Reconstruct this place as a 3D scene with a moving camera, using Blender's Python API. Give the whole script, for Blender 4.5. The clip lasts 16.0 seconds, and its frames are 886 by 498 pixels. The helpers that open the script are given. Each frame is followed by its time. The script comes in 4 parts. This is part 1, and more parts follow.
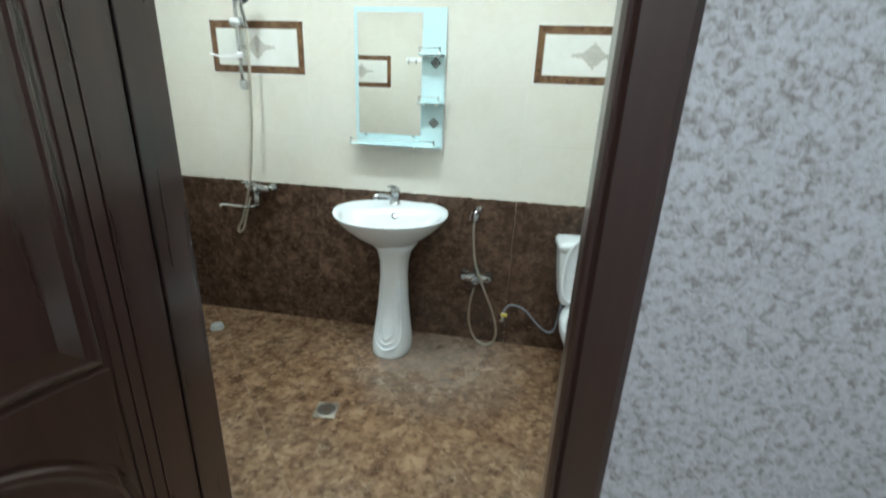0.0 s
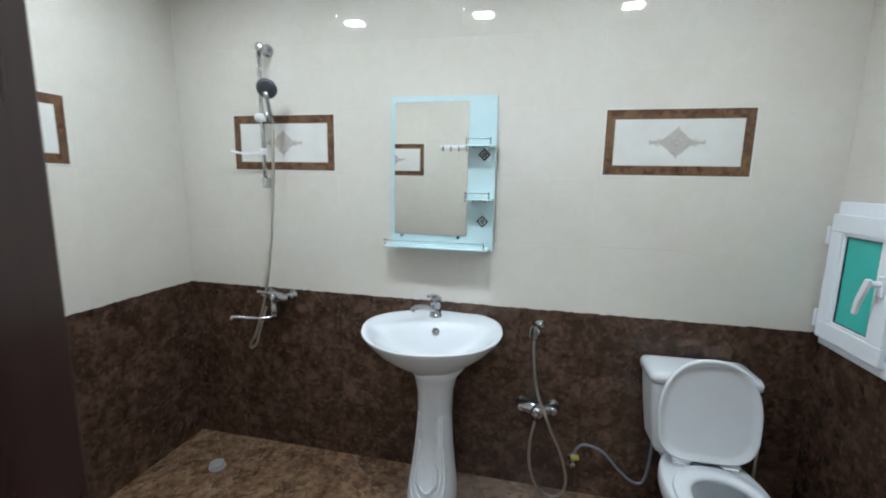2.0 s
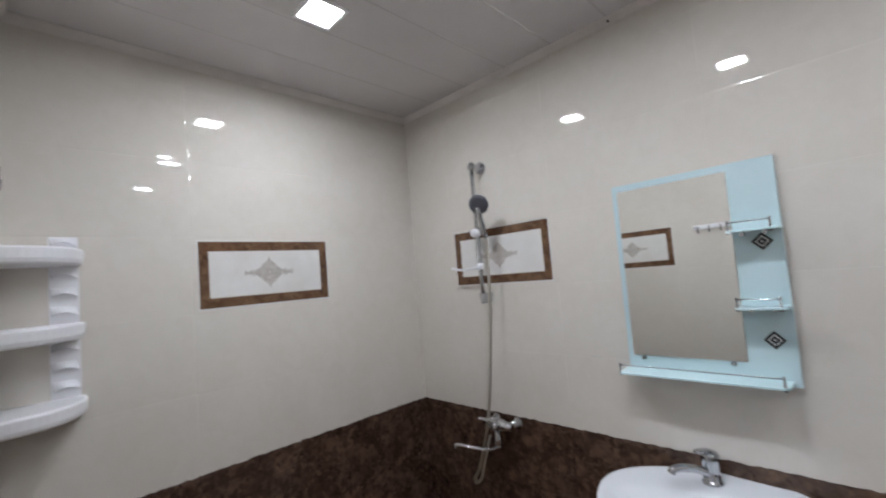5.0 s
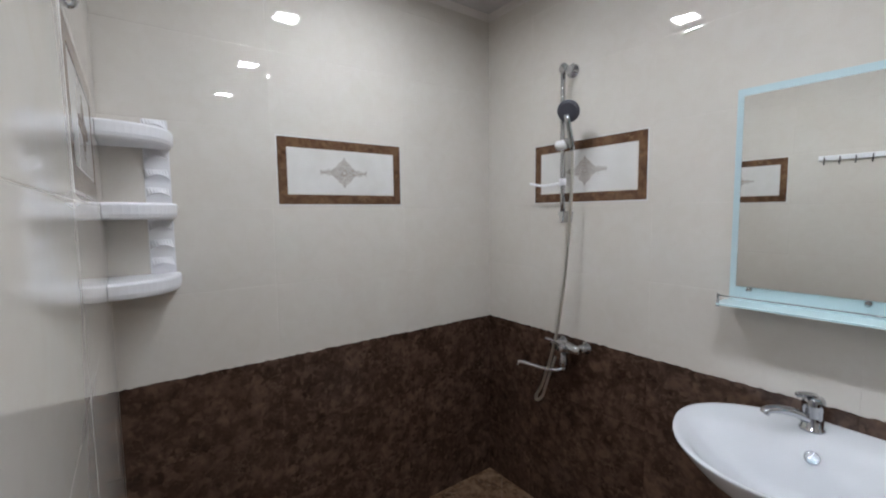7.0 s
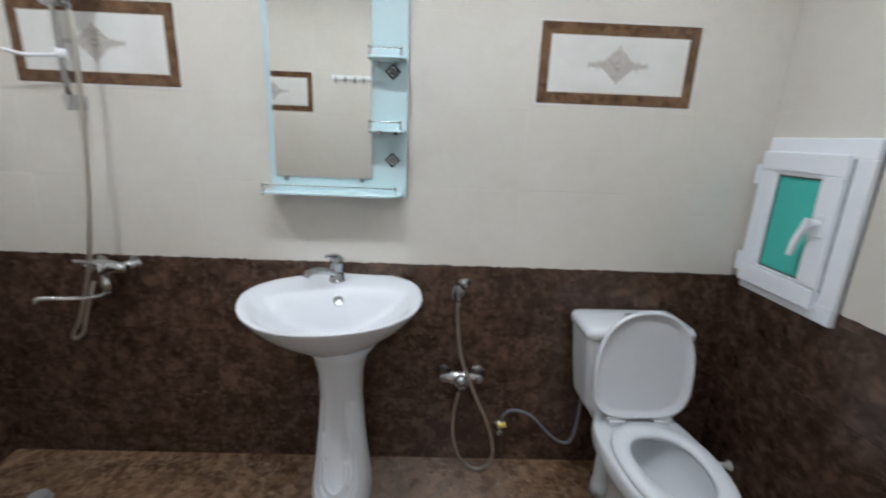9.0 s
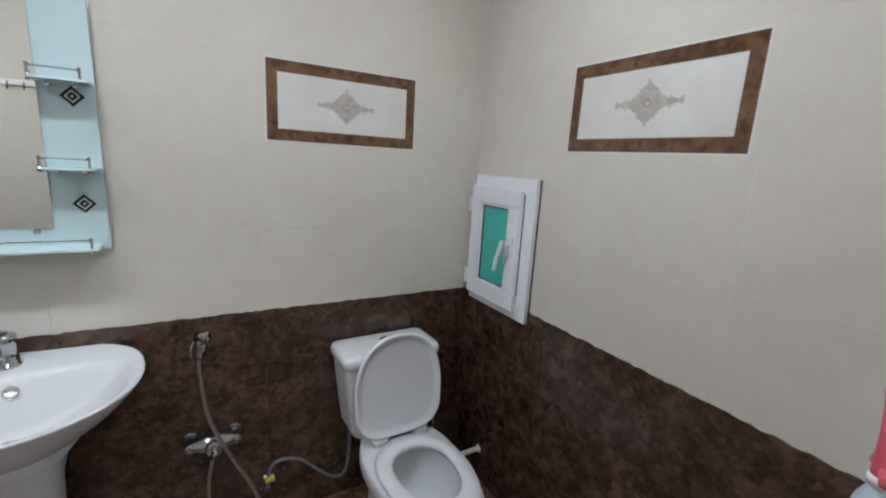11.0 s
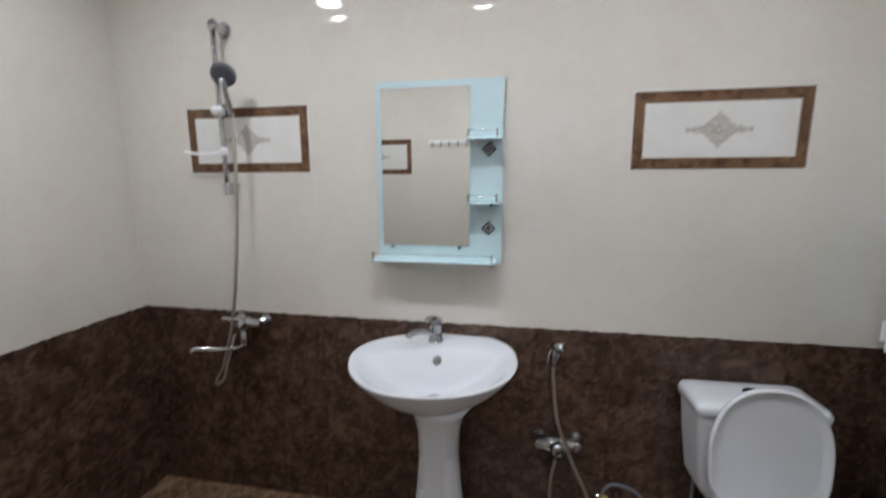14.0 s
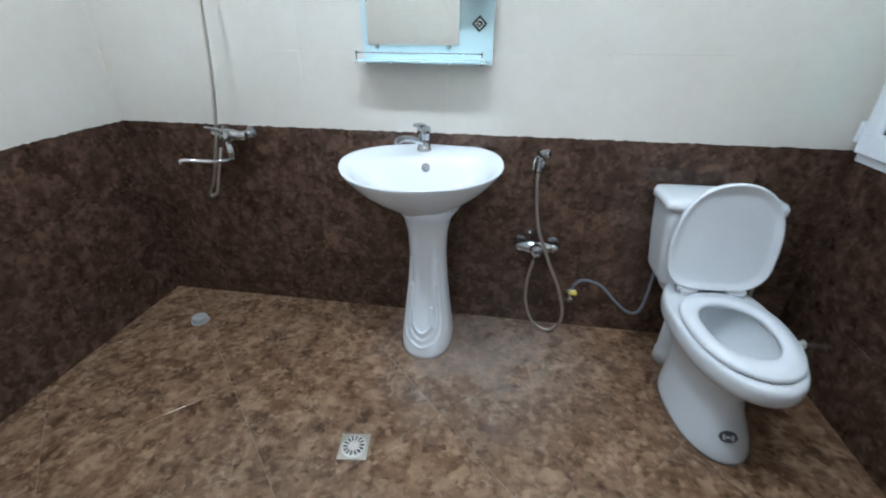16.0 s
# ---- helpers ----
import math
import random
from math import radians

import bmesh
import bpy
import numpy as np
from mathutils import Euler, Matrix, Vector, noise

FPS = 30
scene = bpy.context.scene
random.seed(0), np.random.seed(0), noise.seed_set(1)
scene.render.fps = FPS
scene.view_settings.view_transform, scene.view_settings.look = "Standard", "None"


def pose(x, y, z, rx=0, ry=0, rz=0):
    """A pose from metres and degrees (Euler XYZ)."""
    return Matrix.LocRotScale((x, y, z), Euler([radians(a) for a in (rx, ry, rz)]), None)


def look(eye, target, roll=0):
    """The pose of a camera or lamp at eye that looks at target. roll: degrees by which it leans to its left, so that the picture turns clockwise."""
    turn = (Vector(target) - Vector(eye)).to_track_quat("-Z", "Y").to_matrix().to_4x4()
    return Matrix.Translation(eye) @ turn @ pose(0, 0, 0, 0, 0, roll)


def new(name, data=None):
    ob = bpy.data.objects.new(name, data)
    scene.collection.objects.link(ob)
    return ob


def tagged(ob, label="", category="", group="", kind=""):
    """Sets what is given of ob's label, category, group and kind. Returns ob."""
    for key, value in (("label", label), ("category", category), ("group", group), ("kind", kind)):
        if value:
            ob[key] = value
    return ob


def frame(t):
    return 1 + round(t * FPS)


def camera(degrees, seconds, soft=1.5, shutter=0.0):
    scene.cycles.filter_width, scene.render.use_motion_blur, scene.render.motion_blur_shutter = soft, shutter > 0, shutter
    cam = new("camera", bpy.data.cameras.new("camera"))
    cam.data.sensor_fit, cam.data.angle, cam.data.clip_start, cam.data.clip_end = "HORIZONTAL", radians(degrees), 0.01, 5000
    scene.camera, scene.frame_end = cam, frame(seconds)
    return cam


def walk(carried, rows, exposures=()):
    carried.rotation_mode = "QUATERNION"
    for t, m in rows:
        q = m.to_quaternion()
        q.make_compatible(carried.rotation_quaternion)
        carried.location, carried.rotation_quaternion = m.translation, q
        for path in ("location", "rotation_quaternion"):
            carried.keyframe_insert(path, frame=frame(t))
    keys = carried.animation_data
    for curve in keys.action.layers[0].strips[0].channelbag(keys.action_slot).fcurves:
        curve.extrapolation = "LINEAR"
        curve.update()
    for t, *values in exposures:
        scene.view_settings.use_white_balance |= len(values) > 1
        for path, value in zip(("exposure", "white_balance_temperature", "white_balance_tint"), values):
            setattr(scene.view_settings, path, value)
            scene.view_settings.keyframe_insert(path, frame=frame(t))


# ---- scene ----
cam = camera(92.6, 16.0, 2.0, 0.35)
PATH = [
    (0, (2.084, -2.364, 1.396), (1.782, -0.495, 0.749), 2.6),
    (0.5, (2.052, -2.305, 1.455), (1.666, -0.387, 1.041), 2.2),
    (1, (2.014, -2.159, 1.44), (1.566, -0.238, 1.109), 1.8),
    (1.5, (1.974, -2.052, 1.474), (1.446, -0.151, 1.141), 1.3),
    (2, (1.874, -1.944, 1.479), (1.441, -0.018, 1.16), 1.1),
    (2.5, (1.828, -1.841, 1.429), (1.525, 0.049, 0.849), 0.8),
    (3, (1.825, -1.788, 1.454), (1.384, 0.123, 1.058), -0.4),
    (3.5, (1.838, -1.717, 1.498), (1.203, 0.164, 1.251), -1.8),
    (4, (1.846, -1.678, 1.525), (0.998, 0.125, 1.351), -2.8),
    (4.5, (1.839, -1.652, 1.543), (0.767, 0.035, 1.482), -4.3),
    (5, (1.843, -1.618, 1.567), (0.437, -0.202, 1.698), -4.7),
    (5.2, (1.829, -1.622, 1.561), (0.352, -0.28, 1.698), -4.8),
    (7.3, (1.724, -1.593, 1.450), (0.142, -0.382, 1.231), -0.3),
    (7.5, (1.719, -1.589, 1.432), (0.265, -0.244, 1.153), 0.5),
    (8, (1.725, -1.591, 1.413), (0.672, 0.072, 1.056), 2.3),
    (8.5, (1.723, -1.591, 1.411), (1.23, 0.293, 0.956), 2.3),
    (9, (1.778, -1.59, 1.391), (1.829, 0.341, 0.873), 2.3),
    (9.2, (1.825, -1.602, 1.4), (2.015, 0.309, 0.84), 1.8),
    (11.3, (1.921, -1.616, 1.499), (2.94, 0.072, 1.163), 3.0),
    (11.5, (1.924, -1.624, 1.514), (2.879, 0.123, 1.323), 2.1),
    (12, (1.895, -1.657, 1.556), (2.624, 0.197, 1.735), 0.1),
    (12.5, (1.854, -1.663, 1.578), (2.362, 0.235, 1.954), -0.4),
    (13, (1.833, -1.698, 1.609), (1.935, 0.256, 2.025), -0.4),
    (13.5, (1.791, -1.675, 1.593), (1.662, 0.318, 1.684), -1.0),
    (14, (1.75, -1.65, 1.494), (1.387, 0.288, 1.159), -0.3),
    (14.5, (1.725, -1.615, 1.436), (1.194, 0.186, 0.748), 0.5),
    (15, (1.723, -1.619, 1.379), (1.206, 0.137, 0.572), 0.2),
    (15.5, (1.743, -1.67, 1.28), (1.291, 0.077, 0.416), -0.5),
    (16, (1.762, -1.738, 1.296), (1.49, 0.007, 0.357), 0.3),
]

# exposure follows the phone's own metering on the walk
EXPOSURES = ((0, 0.95, 6400, -8), (0.5, 0.84, 6150, -3), (1.5, 0.69, 6150, 0), (2.0, 0.49, 6200, 4), (2.5, 0.42, 6250, 7), (3.5, 0.17, 6400, 11), (5.0, 0.0, 6500, 15), (8.0, 0.18, 6500, 12),
             (9.2, 0.36, 6500, 10), (11.3, 0.03, 6600, 13), (12.5, -0.06, 6700, 16), (13.5, 0.02, 6720, 16), (14.5, 0.29, 6500, 11), (15.2, 0.52, 6200, 9), (16.0, 0.88, 5800, 4))
walk(cam, [(t, look(eye, target, roll)) for t, eye, target, roll in PATH], EXPOSURES)

# ---------------------------------------------------------------- light
world = bpy.data.worlds.new("world")
world.use_nodes = True
world.node_tree.nodes["Background"].inputs["Color"].default_value = (0.6, 0.7, 0.8, 1)
world.node_tree.nodes["Background"].inputs["Strength"].default_value = 0.1
scene.world = world
PANEL_POWER = 212.0      # emission of the bathroom's three panels
HALL_POWER = 62.0       # emission of the unseen panel added to light the hall

# ---------------------------------------------------------------- plan (metres)
W, D, H = 3.01, 1.664, 2.505         # room along x, along -y, height
DADO = 0.9
WALL = 0.011                          # tile thickness on the wall core
HALL_Y = -1.862                       # hall face of the door wall
DOOR_L, DOOR_R, DOOR_H = 1.440, 2.240, 2.06   # rough opening in the door wall
WIN = (-0.420, -0.070, 0.885, 1.413)  # window hole in the east wall: y, y, z, z
HALL_X0, HALL_X1, HALL_Y1, HALL_H = 0.55, 3.35, -3.75, 2.6


# ---------------------------------------------------------------- mesh helpers
def bm_obj(name, bm, mat, parent=None, label="", smooth=False, bevel=0.0, sub=0):
    me = bpy.data.meshes.new(name)
    bmesh.ops.recalc_face_normals(bm, faces=bm.faces[:])
    bm.to_mesh(me)
    bm.free()
    me.materials.append(mat)
    if smooth:
        me.shade_smooth()
    ob = new(name, me)
    if parent is not None:
        ob.parent = parent
    if label:
        tagged(ob, label)
    if bevel:
        m = ob.modifiers.new("bevel", "BEVEL")
        m.width, m.segments, m.limit_method, m.angle_limit = bevel, 3, "ANGLE", radians(40)
        m.harden_normals = False
    if sub:
        m = ob.modifiers.new("sub", "SUBSURF")
        m.levels = m.render_levels = sub
    return ob


def part(name, bm, mat, parent, label="", **kw):
    return bm_obj(name, bm, mat, parent, label, **kw)


def empty(name, loc=(0, 0, 0), rot=0.0):
    ob = new(name)
    ob.matrix_basis = pose(*loc, 0, 0, rot)
    ob.empty_display_size = 0.1
    return ob


def box(bm, x0, x1, y0, y1, z0, z1):
    vs = [bm.verts.new((x, y, z)) for z in (z0, z1) for y in (y0, y1) for x in (x0, x1)]
    for f in ((0, 2, 3, 1), (4, 5, 7, 6), (0, 1, 5, 4), (2, 6, 7, 3), (0, 4, 6, 2), (1, 3, 7, 5)):
        bm.faces.new([vs[i] for i in f])
    return bm


def boxes(*bs):
    bm = bmesh.new()
    for b in bs:
        box(bm, *b)
    return bm


def loft(bm, rings, cap0=True, cap1=True, closed=True):
    rows = [[bm.verts.new(p) for p in r] for r in rings]
    n = len(rows[0])
    for a, b in zip(rows, rows[1:]):
        for i in range(n if closed else n - 1):
            j = (i + 1) % n
            bm.faces.new((a[i], a[j], b[j], b[i]))
    if cap0:
        bm.faces.new(rows[0][::-1])
    if cap1:
        bm.faces.new(rows[-1])
    return bm


def frame_of(d):
    d = Vector(d).normalized()
    u = d.cross(Vector((0, 0, 1)) if abs(d.z) < 0.9 else Vector((1, 0, 0))).normalized()
    return u, d.cross(u)


def cyl(bm, p, q, r0, r1=None, n=20):
    p, q = Vector(p), Vector(q)
    r1 = r0 if r1 is None else r1
    u, v = frame_of(q - p)
    ring = lambda c, r: [c + r * (math.cos(2 * math.pi * i / n) * u + math.sin(2 * math.pi * i / n) * v) for i in range(n)]
    return loft(bm, [ring(p, r0), ring(q, r1)])


def turned(bm, p, axis, profile, n=24):
    """A body of revolution: profile rows (distance along the axis, radius)."""
    p, axis = Vector(p), Vector(axis).normalized()
    u, v = frame_of(axis)
    return loft(bm, [[p + axis * d + r * (math.cos(2 * math.pi * i / n) * u + math.sin(2 * math.pi * i / n) * v) for i in range(n)] for d, r in profile])


def smooth_line(pts, steps=8):
    """A rounded line through the points."""
    P = [Vector(p) for p in pts]
    P = [2 * P[0] - P[1], *P, 2 * P[-1] - P[-2]]
    out = []
    for a, b, c, d in zip(P, P[1:], P[2:], P[3:]):
        for k in range(steps):
            s = k / steps
            out.append(0.5 * (2 * b + (c - a) * s + (2 * a - 5 * b + 4 * c - d) * s * s + (3 * b - a - 3 * c + d) * s ** 3))
    return out + [P[-2]]


def tube(bm, pts, r, n=10, steps=8, ribs=0.0):
    line = smooth_line(pts, steps)
    rings, up = [], None
    for i, p in enumerate(line):
        d = (line[min(i + 1, len(line) - 1)] - line[max(i - 1, 0)]).normalized()
        if up is None:
            up = frame_of(d)[0]
        up = (up - d * up.dot(d)).normalized()
        v = d.cross(up)
        rr = r * (1 + (ribs if i % 2 else 0))
        rings.append([p + rr * (math.cos(2 * math.pi * k / n) * up + math.sin(2 * math.pi * k / n) * v) for k in range(n)])
    return loft(bm, rings)


# ---------------------------------------------------------------- materials
def mat_base(name, rough=0.5, metal=0.0, colour=(0.8, 0.8, 0.8), coat=0.0, spec=0.5):
    m = bpy.data.materials.new(name)
    m.use_nodes = True
    b = m.node_tree.nodes["Principled BSDF"]
    b.inputs["Base Color"].default_value = (*colour, 1)
    b.inputs["Roughness"].default_value = rough
    b.inputs["Metallic"].default_value = metal
    b.inputs["Coat Weight"].default_value = coat
    b.inputs["Specular IOR Level"].default_value = spec
    return m, m.node_tree.nodes, m.node_tree.links, b


def coords(nodes, links, scale=(1, 1, 1), random_shift=0.0):
    """World coordinates, shifted for every object by its random number."""
    g = nodes.new("ShaderNodeNewGeometry")
    mp = nodes.new("ShaderNodeMapping")
    mp.inputs["Scale"].default_value = scale
    links.new(g.outputs["Position"], mp.inputs["Vector"])
    if random_shift:
        oi = nodes.new("ShaderNodeObjectInfo")
        mu = nodes.new("ShaderNodeMath")
        mu.operation = "MULTIPLY"
        mu.inputs[1].default_value = random_shift
        links.new(oi.outputs["Random"], mu.inputs[0])
        links.new(mu.outputs[0], mp.inputs["Location"])
    return mp.outputs[0]


def noise_tex(nodes, links, vec, scale, detail=4.0, rough=0.55, distort=0.0):
    t = nodes.new("ShaderNodeTexNoise")
    t.inputs["Scale"].default_value = scale
    t.inputs["Detail"].default_value = detail
    t.inputs["Roughness"].default_value = rough
    t.inputs["Distortion"].default_value = distort
    links.new(vec, t.inputs["Vector"])
    return t.outputs["Fac"]


def ramp(nodes, links, fac, stops):
    r = nodes.new("ShaderNodeValToRGB")
    e = r.color_ramp.elements
    while len(e) < len(stops):
        e.new(0.5)
    for k, (p, c) in zip(e, stops):
        k.position = p
        k.color = (*c, 1) if len(c) == 3 else c
    links.new(fac, r.inputs["Fac"])
    return r.outputs["Color"]


def mix(nodes, links, fac, a, b, kind="MIX"):
    m = nodes.new("ShaderNodeMix")
    m.data_type, m.blend_type = "RGBA", kind
    for s, v in ((m.inputs["Factor"], fac), (m.inputs["A"], a), (m.inputs["B"], b)):
        if isinstance(v, (int, float)):
            s.default_value = v
        elif isinstance(v, tuple):
            s.default_value = (*v, 1)
        else:
            links.new(v, s)
    return m.outputs["Result"]


def bump(nodes, links, bsdf, height, strength=0.2, dist=0.002):
    b = nodes.new("ShaderNodeBump")
    b.inputs["Strength"].default_value = strength
    b.inputs["Distance"].default_value = dist
    links.new(height, b.inputs["Height"])
    links.new(b.outputs[0], bsdf.inputs["Normal"])


def grey(v):
    return (v, v, v)


def mat_cream():
    m, n, l, b = mat_base("cream_glazed_tile", 0.03, spec=0.6)
    v = coords(n, l)
    big = noise_tex(n, l, v, 2.2, 4, 0.55, 0.6)
    fine = noise_tex(n, l, v, 16, 5, 0.6, 0.9)
    c = ramp(n, l, big, ((0.3, (0.650, 0.605, 0.545)), (0.5, (0.668, 0.628, 0.570)), (0.72, (0.682, 0.648, 0.596))))
    c2 = ramp(n, l, fine, ((0.36, (0.95, 0.935, 0.915)), (0.62, (1, 1, 1))))
    # each tile of the batch is a touch lighter or darker
    oi = n.new("ShaderNodeObjectInfo")
    c = mix(n, l, 1.0, c, ramp(n, l, oi.outputs["Random"], ((0.0, grey(0.992)), (1.0, grey(1.006)))), "MULTIPLY")
    l.new(mix(n, l, 0.5, c, c2, "MULTIPLY"), b.inputs["Base Color"])
    l.new(ramp(n, l, fine, ((0.3, grey(0.006)), (0.8, grey(0.016)))), b.inputs["Roughness"])
    return m


def mat_field():
    m, n, l, b = mat_base("ivory_glazed_field", 0.09, spec=0.42)
    v = coords(n, l)
    c = ramp(n, l, noise_tex(n, l, v, 6, 4), ((0.35, (0.66, 0.64, 0.61)), (0.7, (0.74, 0.73, 0.71))))
    l.new(c, b.inputs["Base Color"])
    return m


def marble(name, dark, mid, light, vein, rough, scale, stain=None, grain=24.0, cells=22.0, spec=0.45):
    m, n, l, b = mat_base(name, rough, spec=spec)
    v = coords(n, l, random_shift=11.0)
    big = noise_tex(n, l, v, 3.2 * scale, 4, 0.6, 0.8)
    mid_n = noise_tex(n, l, v, grain * scale, 5, 0.6, 0.5)
    c = ramp(n, l, mid_n, ((0.33, dark), (0.5, mid), (0.70, light)))
    # rounded clasts of two sizes, each with a tone of its own, in a paler ground
    bend = n.new("ShaderNodeTexNoise")
    bend.inputs["Scale"].default_value = 26 * scale
    bend.inputs["Detail"].default_value = 5
    l.new(v, bend.inputs["Vector"])
    amount = n.new("ShaderNodeVectorMath")
    amount.operation = "SCALE"
    amount.inputs["Scale"].default_value = 0.045 / scale
    l.new(bend.outputs["Color"], amount.inputs[0])
    bent = n.new("ShaderNodeVectorMath")
    bent.operation = "ADD"
    l.new(v, bent.inputs[0])
    l.new(amount.outputs[0], bent.inputs[1])
    for per_metre, share in ((cells * 0.7 * scale, 0.66), (cells * 1.6 * scale, 0.62)):
        vc = n.new("ShaderNodeTexVoronoi")
        vc.feature = "F1"
        vc.inputs["Scale"].default_value = per_metre
        l.new(bent.outputs[0], vc.inputs["Vector"])
        tone = ramp(n, l, vc.outputs["Color"], ((0.25, dark), (0.5, mid), (0.75, light)))
        inside = ramp(n, l, vc.outputs["Distance"], ((0.25, grey(share)), (0.58, grey(0.05))))
        c = mix(n, l, inside, c, tone)
    # fine flecks of light and dark crystal
    fleck = noise_tex(n, l, v, 95 * scale, 3, 0.6, 0.6)
    c = mix(n, l, ramp(n, l, fleck, ((0.58, grey(0)), (0.74, grey(0.22)))), c, vein)
    c = mix(n, l, 0.7, c, ramp(n, l, big, ((0.3, (0.76, 0.73, 0.72)), (0.7, (1.2, 1.17, 1.14)))), "MULTIPLY")
    # broken calcite veins round the cells of the stone
    vo = n.new("ShaderNodeTexVoronoi")
    vo.feature = "DISTANCE_TO_EDGE"
    vo.inputs["Scale"].default_value = cells * scale
    warp = n.new("ShaderNodeVectorMath")
    warp.operation = "ADD"
    nt = n.new("ShaderNodeTexNoise")
    nt.inputs["Scale"].default_value = 20 * scale
    nt.inputs["Detail"].default_value = 4
    l.new(v, nt.inputs["Vector"])
    sc = n.new("ShaderNodeVectorMath")
    sc.operation = "SCALE"
    sc.inputs["Scale"].default_value = 0.075 / scale
    l.new(nt.outputs["Color"], sc.inputs[0])
    l.new(v, warp.inputs[0])
    l.new(sc.outputs[0], warp.inputs[1])
    l.new(warp.outputs[0], vo.inputs["Vector"])
    line = ramp(n, l, vo.outputs["Distance"], ((0.0, grey(0.5)), (0.03, grey(0.22)), (0.08, grey(0))))
    where = ramp(n, l, noise_tex(n, l, v, 7 * scale, 3, 0.6), ((0.5, grey(0)), (0.72, grey(0.8))))
    c = mix(n, l, mix(n, l, 1.0, line, where, "MULTIPLY"), c, vein)
    r0 = ramp(n, l, mid_n, ((0.3, grey(rough * 0.95)), (0.8, grey(rough * 1.1))))
    if stain:
        gp = n.new("ShaderNodeNewGeometry")
        ds = n.new("ShaderNodeVectorMath")
        ds.operation = "DISTANCE"
        ds.inputs[1].default_value = stain[2]
        l.new(gp.outputs["Position"], ds.inputs[0])
        near = ramp(n, l, ds.outputs["Value"], ((0.0, grey(1)), (0.25, grey(0.7)), (0.70, grey(0.06))))
        s = mix(n, l, 1.0, noise_tex(n, l, coords(n, l), 6.5, 6, 0.68, 0.3), near, "MULTIPLY")
        smear = ramp(n, l, s, ((0.12, grey(0)), (0.75, grey(stain[1]))))
        c = mix(n, l, smear, c, stain[0])
        r0 = mix(n, l, smear, r0, (0.6, 0.6, 0.6))
    l.new(c, b.inputs["Base Color"])
    l.new(r0, b.inputs["Roughness"])
    bump(n, l, b, mid_n, 0.05, 0.0005)
    return m


def mat_plain(name, colour, rough, metal=0.0, coat=0.0, vary=0.08, scale=9.0, bumpy=0.0, spec=0.5):
    m, n, l, b = mat_base(name, rough, metal, colour, coat, spec)
    v = coords(n, l)
    f = noise_tex(n, l, v, scale, 5, 0.6)
    lo, hi = tuple(c * (1 - vary) for c in colour), tuple(min(1, c * (1 + vary)) for c in colour)
    l.new(ramp(n, l, f, ((0.35, lo), (0.68, hi))), b.inputs["Base Color"])
    l.new(ramp(n, l, noise_tex(n, l, v, scale * 1.5, 3), ((0.3, grey(rough * 0.94)), (0.75, grey(min(1, rough * 1.08))))), b.inputs["Roughness"])
    if bumpy:
        bump(n, l, b, noise_tex(n, l, v, scale * 20, 4), bumpy, 0.001)
    return m


def mat_wood():
    m, n, l, b = mat_base("dark_stained_wood", 0.3, coat=0.75, spec=0.45)
    b.inputs["Coat Roughness"].default_value = 0.14
    v = coords(n, l, (1, 1, 0.05))
    g = noise_tex(n, l, v, 30, 5, 0.55, 0.2)
    g2 = noise_tex(n, l, v, 8, 3, 0.5)
    c = ramp(n, l, g, ((0.3, (0.029, 0.0135, 0.0115)), (0.6, (0.040, 0.0195, 0.017)), (0.8, (0.049, 0.0255, 0.022))))
    l.new(mix(n, l, 0.5, c, ramp(n, l, g2, ((0.3, grey(0.75)), (0.7, grey(1.2)))), "MULTIPLY"), b.inputs["Base Color"])
    l.new(ramp(n, l, g, ((0.3, grey(0.26)), (0.8, grey(0.36)))), b.inputs["Roughness"])
    bump(n, l, b, g, 0.02, 0.0002)
    return m


def mat_wallpaper():
    m, n, l, b = mat_base("embossed_wallpaper", 0.55)
    v = coords(n, l)
    a = noise_tex(n, l, v, 112, 4, 0.62, 0.5)
    a2 = noise_tex(n, l, v, 190, 3, 0.6, 0.3)
    big = noise_tex(n, l, v, 5, 3)
    c = ramp(n, l, a, ((0.34, (0.25, 0.225, 0.22)), (0.42, (0.37, 0.35, 0.365)), (0.49, (0.46, 0.45, 0.485)), (0.62, (0.53, 0.52, 0.565))))
    c = mix(n, l, 0.5, c, ramp(n, l, a2, ((0.36, (0.76, 0.73, 0.72)), (0.52, (1.04, 1.04, 1.04)))), "MULTIPLY")
    c = mix(n, l, 0.4, c, ramp(n, l, big, ((0.3, grey(0.9)), (0.7, grey(1.08)))), "MULTIPLY")
    l.new(c, b.inputs["Base Color"])
    bump(n, l, b, a, 0.7, 0.003)
    return m


def mat_emit(name, colour, strength):
    m, n, l, b = mat_base(name, 0.4, colour=(0.9, 0.9, 0.9))
    b.inputs["Emission Color"].default_value = (*colour, 1)
    b.inputs["Emission Strength"].default_value = strength
    return m


def mat_glass(name, colour, rough=0.02):
    m, n, l, b = mat_base(name, rough, colour=colour)
    b.inputs["Transmission Weight"].default_value = 0.1
    b.inputs["IOR"].default_value = 1.45
    return m


